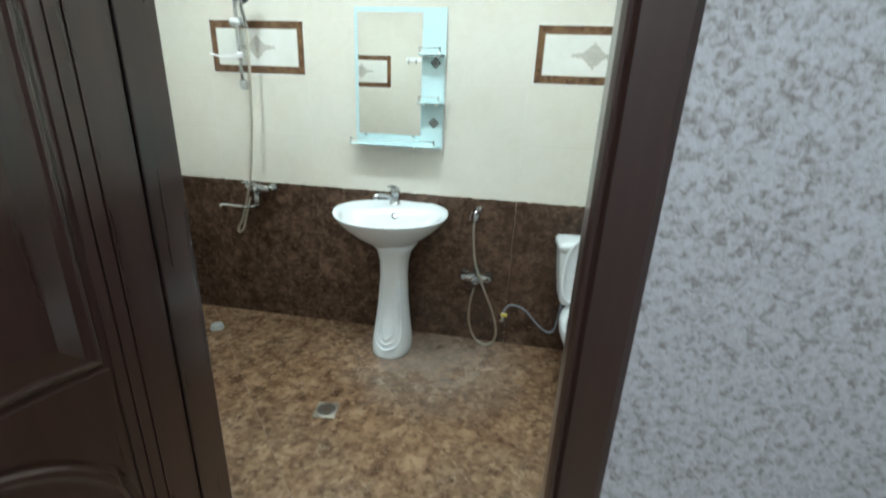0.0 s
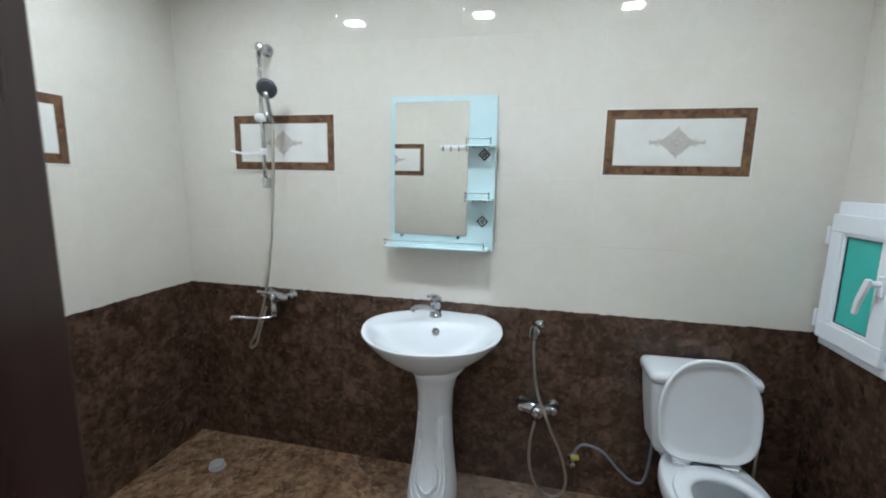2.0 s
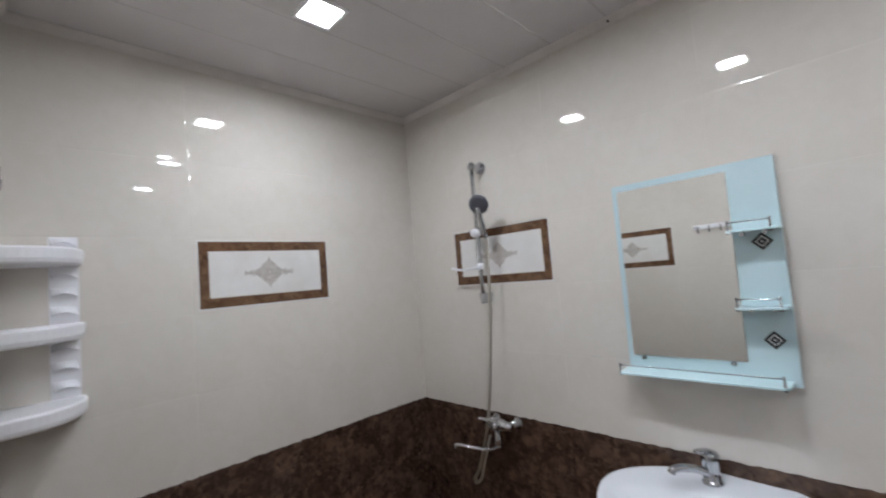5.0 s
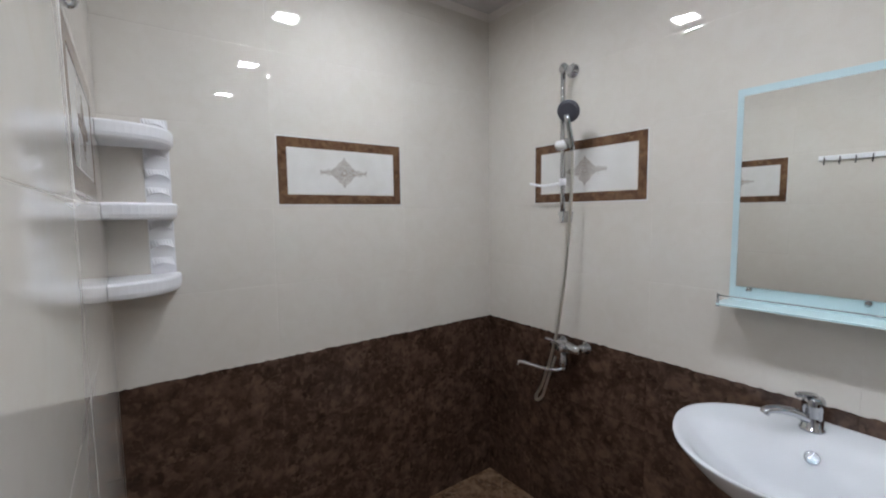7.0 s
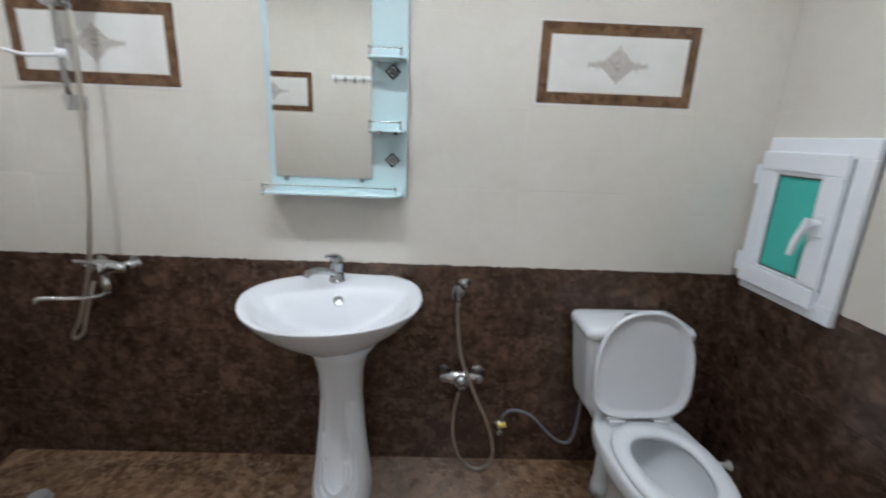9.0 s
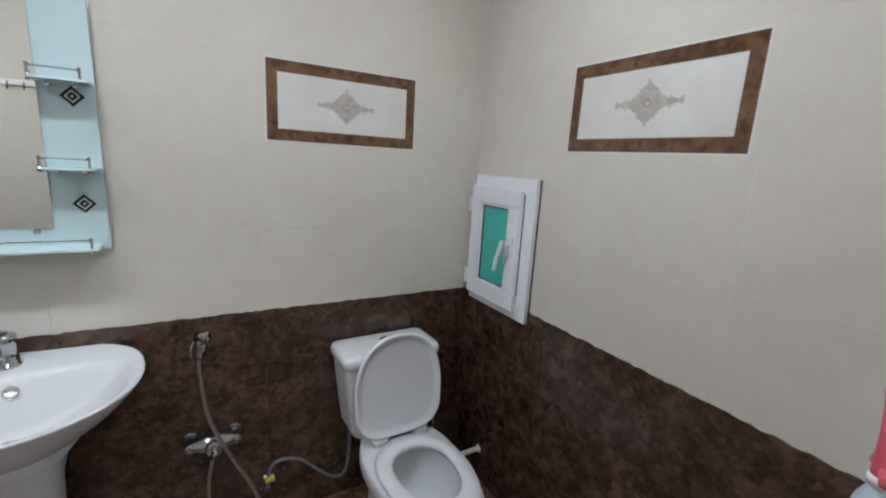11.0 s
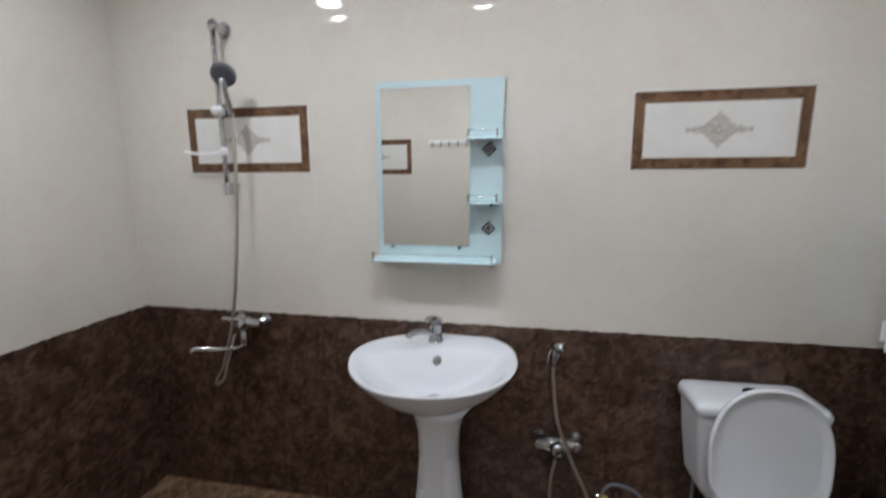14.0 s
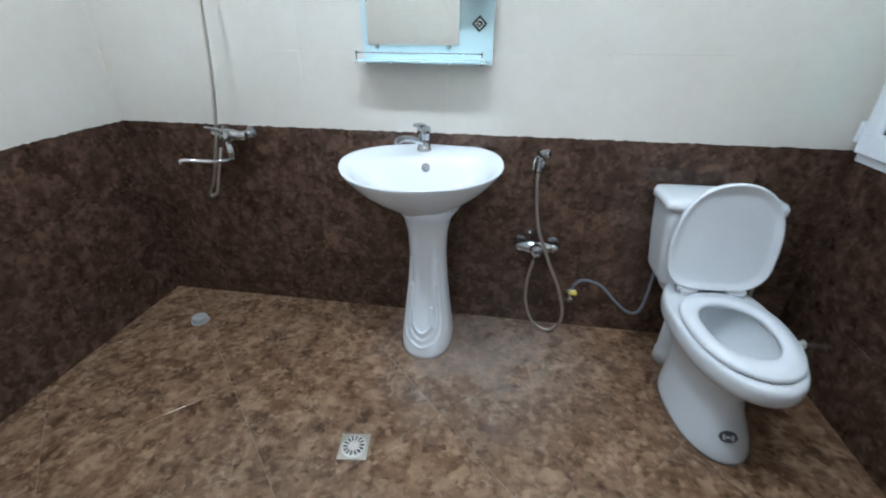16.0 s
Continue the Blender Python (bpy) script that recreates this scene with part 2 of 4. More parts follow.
M_CREAM = mat_cream()
M_FIELD = mat_field()
M_DADO = marble("dark_brown_marble_tile", (0.028, 0.0150, 0.0105), (0.062, 0.036, 0.026), (0.132, 0.082, 0.058), (0.25, 0.175, 0.125), 0.20, 1.0, None, 15.0, 24.0, 0.45)
M_BAND = marble("brown_marble_band", (0.072, 0.033, 0.017), (0.122, 0.063, 0.035), (0.195, 0.112, 0.058), (0.32, 0.22, 0.13), 0.12, 1.0)
M_FLOOR = marble("brown_marble_floor_tile", (0.066, 0.033, 0.017), (0.172, 0.101, 0.060), (0.305, 0.200, 0.128), (0.56, 0.46, 0.35), 0.20, 1.0,
                 ((0.36, 0.32, 0.30), 0.55, (1.72, -0.27, 0.0)), 17.0, 22.0, 0.42)
M_GROUT_D = mat_plain("brown_grout", (0.035, 0.024, 0.019), 0.85, bumpy=0.3)
M_GROUT_F = mat_plain("grey_grout", (0.25, 0.19, 0.15), 0.85, bumpy=0.3)
M_GROUT_OPEN = mat_plain("dirty_joint", (0.44, 0.405, 0.36), 0.85)
M_GROUT_C = mat_plain("cream_grout", (0.72, 0.68, 0.62), 0.8, bumpy=0.2)
M_CORE = mat_plain("plaster", (0.55, 0.52, 0.48), 0.8, bumpy=0.2)
M_CEIL = mat_plain("white_pvc_ceiling", (0.62, 0.60, 0.60), 0.22, vary=0.03, scale=3)
M_CORNICE = mat_plain("white_pvc_cornice", (0.66, 0.62, 0.59), 0.35, vary=0.05)
M_JOINT = mat_plain("dull_silver_joint_strip", (0.70, 0.68, 0.68), 0.17, 0.25, vary=0.02)
M_STRIP = mat_plain("silver_strip", (0.8, 0.8, 0.8), 0.16, 1.0, vary=0.02)
M_CERAMIC = mat_plain("white_sanitary_ceramic", (0.675, 0.69, 0.715), 0.25, coat=0.0, vary=0.012, scale=4, spec=0.36)
M_PLASTIC = mat_base("white_plastic", 0.3, colour=(0.82, 0.82, 0.84))[0]
M_SEAT = mat_plain("white_seat_plastic", (0.74, 0.755, 0.785), 0.25, vary=0.015)
M_CHROME = mat_plain("chrome", (0.56, 0.57, 0.59), 0.08, 1.0, vary=0.03)
M_STEEL = mat_plain("brushed_steel_hose", (0.60, 0.57, 0.51), 0.34, 1.0, vary=0.04, scale=4)
M_DARKGREY = mat_plain("dark_grey_plastic", (0.06, 0.06, 0.075), 0.35)
M_PVC = mat_base("white_pvc_frame", 0.3, colour=(0.82, 0.84, 0.89))[0]
M_TEAL = mat_plain("teal_glass_film", (0.055, 0.50, 0.43), 0.2, vary=0.03, scale=2)
M_BLACK = mat_plain("black_rubber_and_shade", (0.012, 0.012, 0.013), 0.5)
M_BLUE = mat_plain("pale_blue_back_painted_glass", (0.53, 0.675, 0.705), 0.05, vary=0.02, scale=3)
M_MIRROR = mat_plain("mirror_silver", (0.86, 0.87, 0.85), 0.012, 1.0, vary=0.0)
M_SHELFGLASS = mat_glass("pale_blue_shelf_glass", (0.72, 0.93, 0.95))
M_ORNAMENT = mat_plain("grey_brown_print", (0.23, 0.18, 0.145), 0.2, vary=0.55, scale=75)
M_ORNGROUND = mat_plain("pale_beige_print", (0.575, 0.54, 0.505), 0.2, vary=0.16, scale=60)
M_WOOD = mat_wood()
M_PAPER = mat_wallpaper()
M_HALLFLOOR = mat_plain("beige_hall_floor", (0.30, 0.23, 0.17), 0.3, vary=0.2, scale=5)
M_WHITEPAINT = mat_plain("white_paint", (0.72, 0.72, 0.73), 0.6)
M_PANELS = [mat_emit("led_panel_diffuser", (0.875, 0.96, 1.04), PANEL_POWER * k) for k in (1.1, 1.0, 1.03)]     # power tuned panel by panel to balance the walls' brightness
M_HALLPANEL = mat_emit("added_hall_panel_diffuser", (0.86, 0.92, 1.0), HALL_POWER)
M_YELLOW = mat_plain("yellow_plastic", (0.62, 0.50, 0.08), 0.35)
M_CLEARHOSE = mat_plain("grey_braided_hose", (0.22, 0.235, 0.28), 0.3, 0.4)
M_PINK = mat_plain("pink_plastic", (0.72, 0.12, 0.17), 0.3)
M_BOTTLE = mat_plain("pale_blue_bottle_plastic", (0.55, 0.66, 0.75), 0.25)
M_SLEEVE = mat_plain("grey_white_sleeve", (0.55, 0.56, 0.56), 0.35)
M_DRAIN = mat_plain("grey_drain_plastic", (0.30, 0.30, 0.30), 0.4)
M_FABRICWHITE = mat_plain("ivory_pipe_plastic", (0.72, 0.70, 0.64), 0.3)

# ---------------------------------------------------------------- structure
def wall_core(name, rects_to_boxes, mat, label):
    return tagged(bm_obj(name, boxes(*rects_to_boxes), mat), label, "wall", kind="structure")


floor_core = tagged(bm_obj("floor", boxes((-0.12, W + 0.12, -D - 0.01, 0.12, -0.12, -0.0014)), M_GROUT_F),
                    "brown marble-look tiled bathroom floor laid diagonally, cement smears", "floor", kind="structure")
hall_floor = tagged(bm_obj("floor_hall", boxes((HALL_X0, HALL_X1, HALL_Y1, -D - 0.012, -0.12, -0.004)), M_HALLFLOOR),
                    "plain beige hall floor outside the bathroom door", "floor", kind="structure")
T = 0.12
CF = 0.0004      # grout lies this far behind the tile faces
north = wall_core("wall_north", [(-T, W + T, CF, T, -0.12, H + 0.1)], M_GROUT_C, "cream tiled wall with a dark brown marble dado")
west = wall_core("wall_west", [(-T, -CF, HALL_Y, CF, -0.12, H + 0.1)], M_GROUT_C, "cream tiled shower wall with a dark brown dado")
yl, yh, zl, zh = WIN
east = wall_core("wall_east", [(W + CF, W + T, HALL_Y, yl, -0.12, H + 0.1), (W + CF, W + T, yh, CF, -0.12, H + 0.1),
                               (W + CF, W + T, yl, yh, -0.12, zl), (W + CF, W + T, yl, yh, zh, H + 0.1)], M_GROUT_C,
                 "cream tiled wall with a dark dado and a small window")
SY = -D - CF
south = wall_core("wall_south", [(-CF, DOOR_L, HALL_Y + 0.004, SY, -0.12, H + 0.1), (DOOR_R, W + CF, HALL_Y + 0.004, SY, -0.12, H + 0.1),
                                 (DOOR_L, DOOR_R, HALL_Y + 0.004, SY, DOOR_H, H + 0.1)], M_GROUT_C, "cream tiled door wall with hooks")
for wl, bx in ((north, (0, W, 0.0006, 0.004, 0, DADO - 0.002)), (west, (-0.004, -0.0006, -D, 0, 0, DADO - 0.002)), (east, (W + 0.0006, W + 0.004, -D, 0, 0, DADO - 0.002))):
    part("grout", boxes(bx), M_GROUT_D, wl, "dark brown joint mortar")
part("open_joint", boxes((2.139, 2.503, -0.0003, 0.0005, 1.2029, 1.2040)), M_GROUT_OPEN, north, "thin dark open joint between two cream tiles")
# hall side: papered faces round the door opening, side and back walls
hall_front = tagged(bm_obj("wall_hall_front", boxes((HALL_X0, DOOR_L - 0.001, HALL_Y, HALL_Y + 0.004, -0.004, HALL_H), (DOOR_R + 0.001, HALL_X1, HALL_Y, HALL_Y + 0.004, -0.004, HALL_H),
                    (DOOR_L - 0.001, DOOR_R + 0.001, HALL_Y, HALL_Y + 0.004, DOOR_H + 0.001, HALL_H)), M_PAPER), "lilac-grey embossed wallpaper beside the door", "wall", kind="structure")
for nm, bx in (("wall_hall_west", (HALL_X0 - 0.1, HALL_X0, HALL_Y1, HALL_Y, -0.12, HALL_H)), ("wall_hall_east", (HALL_X1, HALL_X1 + 0.1, HALL_Y1, HALL_Y, -0.12, HALL_H)),
               ("wall_hall_back", (HALL_X0 - 0.1, HALL_X1 + 0.1, HALL_Y1 - 0.1, HALL_Y1, -0.12, HALL_H))):
    tagged(bm_obj(nm, boxes(bx), M_PAPER), "lilac-grey embossed wallpaper hall wall", "wall", kind="structure")
tagged(bm_obj("ceiling_hall", boxes((HALL_X0 - 0.1, HALL_X1 + 0.1, HALL_Y1 - 0.1, HALL_Y + 0.004, HALL_H, HALL_H + 0.1)), M_WHITEPAINT), "plain white hall ceiling", "ceiling", kind="structure")

# ceiling of long plastic boards with a silver strip in each joint
LAMPS = ((0.607, -0.875), (1.471, -0.880), (2.346, -0.885))
LS = 0.061          # half the opening of a recessed panel
bm = bmesh.new()
PITCH, X_SEAM = 0.2405, 0.036
seams = [X_SEAM + PITCH * i for i in range(13)]
edges_x = [-0.002, *[s for s in seams if 0 < s < W], W + 0.002]
for a, b in zip(edges_x, edges_x[1:]):
    # every board is cut round a panel that falls in it
    cuts = [(lx - LS, lx + LS, ly - LS, ly + LS) for lx, ly in LAMPS if lx + LS > a and lx - LS < b]
    x0, x1 = a + 0.001, b - 0.001
    if not cuts:
        box(bm, x0, x1, -D - WALL, WALL, H, H + 0.012)
    else:
        cx0, cx1, cy0, cy1 = cuts[0]
        box(bm, x0, x1, -D - WALL, cy0, H, H + 0.012)
        box(bm, x0, x1, cy1, WALL, H, H + 0.012)
        if cx0 > x0:
            box(bm, x0, min(cx0, x1), cy0, cy1, H, H + 0.012)
        if cx1 < x1:
            box(bm, max(cx1, x0), x1, cy0, cy1, H, H + 0.012)
ceiling = tagged(bm_obj("ceiling", bm, M_CEIL), "glossy pale grey plastic board ceiling with silver joints", "ceiling", kind="structure")
bm = bmesh.new()
for s in edges_x[1:-1]:
    hit = [(ly - LS, ly + LS) for lx, ly in LAMPS if lx - LS - 0.01 < s < lx + LS + 0.01]
    spans = [(-D - WALL, WALL)] if not hit else [(-D - WALL, hit[0][0] - 0.012), (hit[0][1] + 0.012, WALL)]
    for y0, y1 in spans:
        loft(bm, [[(s - 0.0040, y, H - 0.0002), (s - 0.0026, y, H - 0.0008), (s, y, H - 0.0011), (s + 0.0026, y, H - 0.0008), (s + 0.0040, y, H - 0.0002)] for y in (y0, y1)])
part("trim", bm, M_JOINT, ceiling, "thin silver joint strips")
tagged(bm_obj("ceiling_slab", boxes((-T, W + T, HALL_Y + 0.004, T, H + 0.1, H + 0.2)), M_CORE), "plain slab above the board ceiling", "ceiling", kind="structure")

# cornice: a small moulded profile along each wall
PROF = ((0.0, 0.0), (0.0, -0.024), (0.004, -0.026), (0.008, -0.020), (0.013, -0.015), (0.020, -0.008), (0.024, -0.005), (0.027, 0.0))
for nm, p0, p1, inw in (("trim_north", (0, 0), (W, 0), (0, -1)), ("trim_west", (0, -D), (0, 0), (1, 0)), ("trim_east", (W, 0), (W, -D), (-1, 0)), ("trim_south", (W, -D), (0, -D), (0, 1))):
    al = Vector((p1[0] - p0[0], p1[1] - p0[1])).normalized()
    bm = bmesh.new()
    loft(bm, [[(p[0] + inw[0] * (d + 0.0005) + al.x * sgn * d, p[1] + inw[1] * (d + 0.0005) + al.y * sgn * d, H - 0.0005 + z) for d, z in PROF] for p, sgn in ((p0, 1), (p1, -1))])
    cornice = tagged(bm_obj(nm, bm, M_CORNICE), "narrow white plastic ceiling cornice", "trim", kind="structure")
    if nm == "trim_north":
        for s in seams:
            if 1.2 < s < 2.5:
                # a solid black block gives the dark of a notch; nothing is cut
                part("gap", boxes((s - 0.004, s + 0.003, -0.018, -0.011, H - 0.019, H - 0.012)), M_BLACK, cornice, "small black block for the dark of a cornice notch")


# ---------------------------------------------------------------- lamps
def led_panel(name, x, y, z, half, mat, label, power_label=""):
    lamp = empty(name, (x, y, z))
    bm = bmesh.new()
    o, i = half + 0.012, half - 0.006
    ring = lambda h, zz: [(h, h, zz), (-h, h, zz), (-h, -h, zz), (h, -h, zz)]
    loft(bm, [ring(i, 0.012), ring(i, -0.003), ring(i + 0.004, -0.006), ring(o - 0.003, -0.006), ring(o, -0.001), ring(o, 0.0)], False, False)
    part("frame", bm, M_PLASTIC, lamp, "white square bezel", bevel=0.001)
    part("diffuser", boxes((-i, i, -i, i, -0.001, 0.008)), mat, lamp, "bright square diffuser")
    return tagged(lamp, label, "ceiling light")


for (x, y), glow in zip(LAMPS, M_PANELS):
    tagged(led_panel("ceiling_light", x, y, H, LS, glow, "small square recessed LED panel, switched on, in the board ceiling"), group="ceiling panels")
# the hall's own lamp is unseen: this panel is added to light wallpaper and door
led_panel("ceiling_light", 2.0, -3.0, HALL_H, 0.16, M_HALLPANEL, "unseen square LED panel added in the hall ceiling, switched on")


# ---------------------------------------------------------------- door
def door_set():
    fr = empty("door_1")
    # lining of the opening, with a stop
    part("jamb", boxes((DOOR_L, 1.472, -1.750, -1.666, 0, 2.025)), M_WOOD, fr, "dark stained door jamb", bevel=0.003)
    part("bead", boxes((1.4552, 1.4685, -1.800, -1.7505, 0, 2.025)), M_WOOD, fr, "rounded dark hinge bead", bevel=0.004)
    part("rebate", boxes((DOOR_L, 1.455, HALL_Y + 0.0005, -1.7505, 0, 2.025)), M_WOOD, fr, "dark rebate behind the hinges")
    part("jamb", boxes((2.214, DOOR_R, HALL_Y + 0.03, -1.666, 0, 2.025)), M_WOOD, fr, "dark stained door jamb", bevel=0.003)
    part("head", boxes((DOOR_L, DOOR_R, HALL_Y + 0.03, -1.666, 2.025, DOOR_H)), M_WOOD, fr, bevel=0.003)
    part("stop", boxes((2.190, 2.2138, HALL_Y + 0.032, HALL_Y + 0.062, 0, 2.025)), M_WOOD, fr, bevel=0.004)
    part("seal", boxes((2.185, 2.1898, HALL_Y + 0.036, HALL_Y + 0.056, 0, 2.02)), M_BLACK, fr, "black rubber door seal")
    # casing on the hall side, a moulded board
    for nm, x0, x1, z0, z1 in (("casing", 2.172, 2.246, 0.0, 2.10), ("casing", 1.386, 1.440, 0.0, 2.10)):
        bm = bmesh.new()
        s = 1 if x0 > 2 else -1
        a, b = (x0, x1) if s > 0 else (x1, x0)
        y = HALL_Y
        prof = [(a, y + 0.028), (a, y - 0.004), (a + s * 0.004, y - 0.012), (a + s * 0.009, y - 0.014), (a + s * 0.012, y - 0.010), (a + s * 0.016, y - 0.016), (b - s * 0.01, y - 0.019), (b, y - 0.012), (b, y - 0.0005)]
        if s < 0:
            prof[0] = (a, y - 0.0005)
        else:
            prof.append((a + 0.068, y - 0.0005))
            prof.append((a + 0.034, y + 0.028))
        loft(bm, [[(px, py, z) for px, py in prof] for z in (z0, z1)])
        part("casing", bm, M_WOOD, fr, "dark stained moulded casing")
    part("casing", boxes((1.386, 2.246, HALL_Y - 0.018, HALL_Y - 0.0005, 2.10, 2.17)), M_WOOD, fr, "dark stained moulded casing", bevel=0.004)
    # strike plate in the jamb and bright lock keep
    part("strike_plate", boxes((2.2105, 2.2139, -1.795, -1.771, 0.93, 1.09)), M_CHROME, fr, "steel strike plate", bevel=0.001)
    part("hinge", boxes((1.4686, 1.4708, -1.796, -1.766, 1.182, 1.302)), M_PLASTIC, fr, "pale steel hinge leaf", bevel=0.0008)
    bm = bmesh.new()
    cyl(bm, (1.4725, -1.7975, 1.195), (1.4725, -1.7975, 1.288), 0.0035, n=10)
    part("hinge", bm, M_STEEL, fr, "steel hinge pin")
    tagged(fr, "dark stained wooden door frame with moulded casing", "door frame", kind="structure")

    # the leaf, swung out into the hall: local x runs from the hinge to the free edge, face at y = 0
    leaf = empty("door_2", (1.500, -1.793, 0.008), -91.0)
    LW, LH, TH = 0.72, 2.0, 0.040
    part("leaf", boxes((0, LW, -TH, -0.0042, 0, LH)), M_WOOD, leaf, "dark stained wooden door leaf", bevel=0.002)
    part("stile", boxes((0, 0.0575, -0.004, 0.0, 0, LH)), M_WOOD, leaf)
    part("stile", boxes((LW - 0.0575, LW, -0.004, 0.0, 0, LH)), M_WOOD, leaf)
    # narrow strips beside the stiles, parted by shallow grooves, and the broad centre board
    for a, b in ((0.0612, 0.0815), (0.0852, 0.1015)):
        for x0, x1 in ((a, b), (LW - b, LW - a)):
            part("strip", boxes((x0, x1, -0.004, -0.0002, 0, LH)), M_WOOD, leaf)
    part("centre_board", boxes((0.1017, LW - 0.1017, -0.0041, -0.0036, 0, LH)), M_WOOD, leaf)

    A, B, N = 0.114, LW - 0.114, 24

    def bow(z, rise, inset, power=1.0):
        """A bowed line across the leaf: it stands at z at its ends and rises in the middle."""
        a, b = A + inset, B - inset
        return [(a + (b - a) * i / N, z + rise * math.sin(math.pi * i / N) ** power) for i in range(N + 1)]

    def upper(ins):
        a, b = A + ins, B - ins
        return bow(0.992 + ins, 0.028, ins) + [(b, LH - 0.14 - ins), (a, LH - 0.14 - ins)]

    def lower(ins):
        a, b = A + ins, B - ins
        return [(a, 0.15 + ins), (b, 0.15 + ins)] + bow(0.715 - ins, 0.235, ins, 0.55)[::-1]
    for shape in (upper, lower):
        bm = bmesh.new()
        loft(bm, [[(x, d, z) for x, z in shape(ins)] for ins, d in ((0.0, -0.0036), (0.004, 0.0006), (0.010, 0.0022), (0.016, 0.0008), (0.024, 0.0002), (0.058, 0.0055))])
        part("panel", bm, M_WOOD, leaf, "raised arched panel")
    # lock rail between the panels, and the rails at the head and the foot
    rail = bow(0.726, 0.235, -0.006, 0.55) + bow(0.980, 0.028, -0.006)[::-1]
    for line in (rail, [(A - 0.006, LH - 0.128), (B + 0.006, LH - 0.128), (B + 0.006, LH), (A - 0.006, LH)], [(A - 0.006, 0.0), (B + 0.006, 0.0), (B + 0.006, 0.138), (A - 0.006, 0.138)]):
        bm = bmesh.new()
        loft(bm, [[(x, d, z) for x, z in line] for d in (-0.0036, -0.0003)])
        part("rail", bm, M_WOOD, leaf, "dark stained rail of the leaf")
    bm = bmesh.new()
    turned(bm, (LW - 0.06, 0.0, 1.0), (0, 1, 0), ((0, 0.024), (0.006, 0.024), (0.008, 0.01), (0.04, 0.01)))
    tube(bm, ((LW - 0.06, 0.04, 1.0), (LW - 0.10, 0.045, 1.0), (LW - 0.17, 0.042, 0.998)), 0.009)
    part("door_handle", bm, M_CHROME, leaf, "chrome lever handle", smooth=True)
    tagged(leaf, "dark stained carved wooden door leaf, standing open", "door", kind="structure")


door_set()


# ---------------------------------------------------------------- window: face towards -x, local x along -y
def small_window():
    win = empty("window_1", (W + 0.011, yh + 0.038, zl - 0.016), -90)     # local x = -y, local y = +x
    w, h = yh - yl + 0.044, zh - zl + 0.032

    def rect_frame(name, x0, x1, z0, z1, t, y0, y1, label=""):
        for bx in ((x0, x1, y0, y1, z0, z0 + t), (x0, x1, y0, y1, z1 - t, z1), (x0, x0 + t, y0, y1, z0 + t, z1 - t), (x1 - t, x1, y0, y1, z0 + t, z1 - t)):
            part(name, boxes(bx), M_PVC, win, label, bevel=0.003)
    rect_frame("window_frame", 0, w, 0, h, 0.058, -0.032, 0.06, "white plastic outer frame")
    # this black strip stands in for the shade along the frame's outer side
    part("gasket", boxes((w + 0.0005, w + 0.005, -0.0145, -0.0115, 0, h)), M_BLACK, win, "black strip for the shade along the frame side")
    sx0, sx1, sz0, sz1 = 0.006, 0.334, 0.032, 0.514
    sash_y = -0.052
    for bx in ((sx0, sx1, sash_y, -0.0325, sz0, sz0 + 0.066), (sx0, sx1, sash_y, -0.0325, sz1 - 0.066, sz1), (sx0, sx0 + 0.066, sash_y, -0.0325, sz0 + 0.066, sz1 - 0.066), (sx1 - 0.066, sx1, sash_y, -0.0325, sz0 + 0.066, sz1 - 0.066)):
        part("sash", boxes(bx), M_PVC, win, "white plastic sash", bevel=0.004)
    g0, g1, gz0, gz1 = sx0 + 0.066, sx1 - 0.066, sz0 + 0.066, sz1 - 0.066
    for bx in ((g0, g1, -0.046, -0.036, gz0, gz0 + 0.012), (g0, g1, -0.046, -0.036, gz1 - 0.012, gz1), (g0, g0 + 0.012, -0.046, -0.036, gz0 + 0.012, gz1 - 0.012), (g1 - 0.012, g1, -0.046, -0.036, gz0 + 0.012, gz1 - 0.012)):
        part("glazing_bead", boxes(bx), M_PVC, win, bevel=0.003)
    gk = bmesh.new()
    for bx in ((g0 + 0.012, g1 - 0.012, -0.042, -0.038, gz0 + 0.012, gz0 + 0.016), (g0 + 0.012, g1 - 0.012, -0.042, -0.038, gz1 - 0.016, gz1 - 0.012), (g0 + 0.012, g0 + 0.016, -0.042, -0.038, gz0 + 0.016, gz1 - 0.016), (g1 - 0.016, g1 - 0.012, -0.042, -0.038, gz0 + 0.016, gz1 - 0.016)):
        box(gk, *bx)
    part("gasket", gk, M_BLACK, win, "black glazing gasket")
    part("pane", boxes((g0 + 0.001, g1 - 0.001, -0.0375, -0.033, gz0 + 0.001, gz1 - 0.001)), M_TEAL, win, "teal film-covered pane")
    # handle: rose and angled grip
    hd = part("handle", boxes((sx1 - 0.047, sx1 - 0.019, sash_y - 0.011, sash_y - 0.0003, 0.262, 0.332)), M_PVC, win, "white lever handle", bevel=0.004)
    bm = bmesh.new()
    cyl(bm, (sx1 - 0.033, sash_y - 0.010, 0.305), (sx1 - 0.033, sash_y - 0.036, 0.305), 0.010, n=16)
    part("neck", bm, M_PVC, hd, smooth=False)
    bm = bmesh.new()
    loft(bm, [[(sx1 - 0.033 + dx + o, sash_y - 0.036 - dy, zz) for dx, dy in ((-a, 0), (a, 0), (a, b), (-a, b))] for zz, a, b, o in ((0.320, 0.011, 0.012, 0), (0.295, 0.012, 0.014, -0.006), (0.24, 0.010, 0.013, -0.030), (0.192, 0.009, 0.010, -0.042))])
    part("grip", bm, M_PVC, hd, bevel=0.003)
    for z in (0.43, 0.10):
        bm = bmesh.new()
        cyl(bm, (-0.010, -0.046, z - 0.035), (-0.010, -0.046, z + 0.035), 0.0085, n=14)
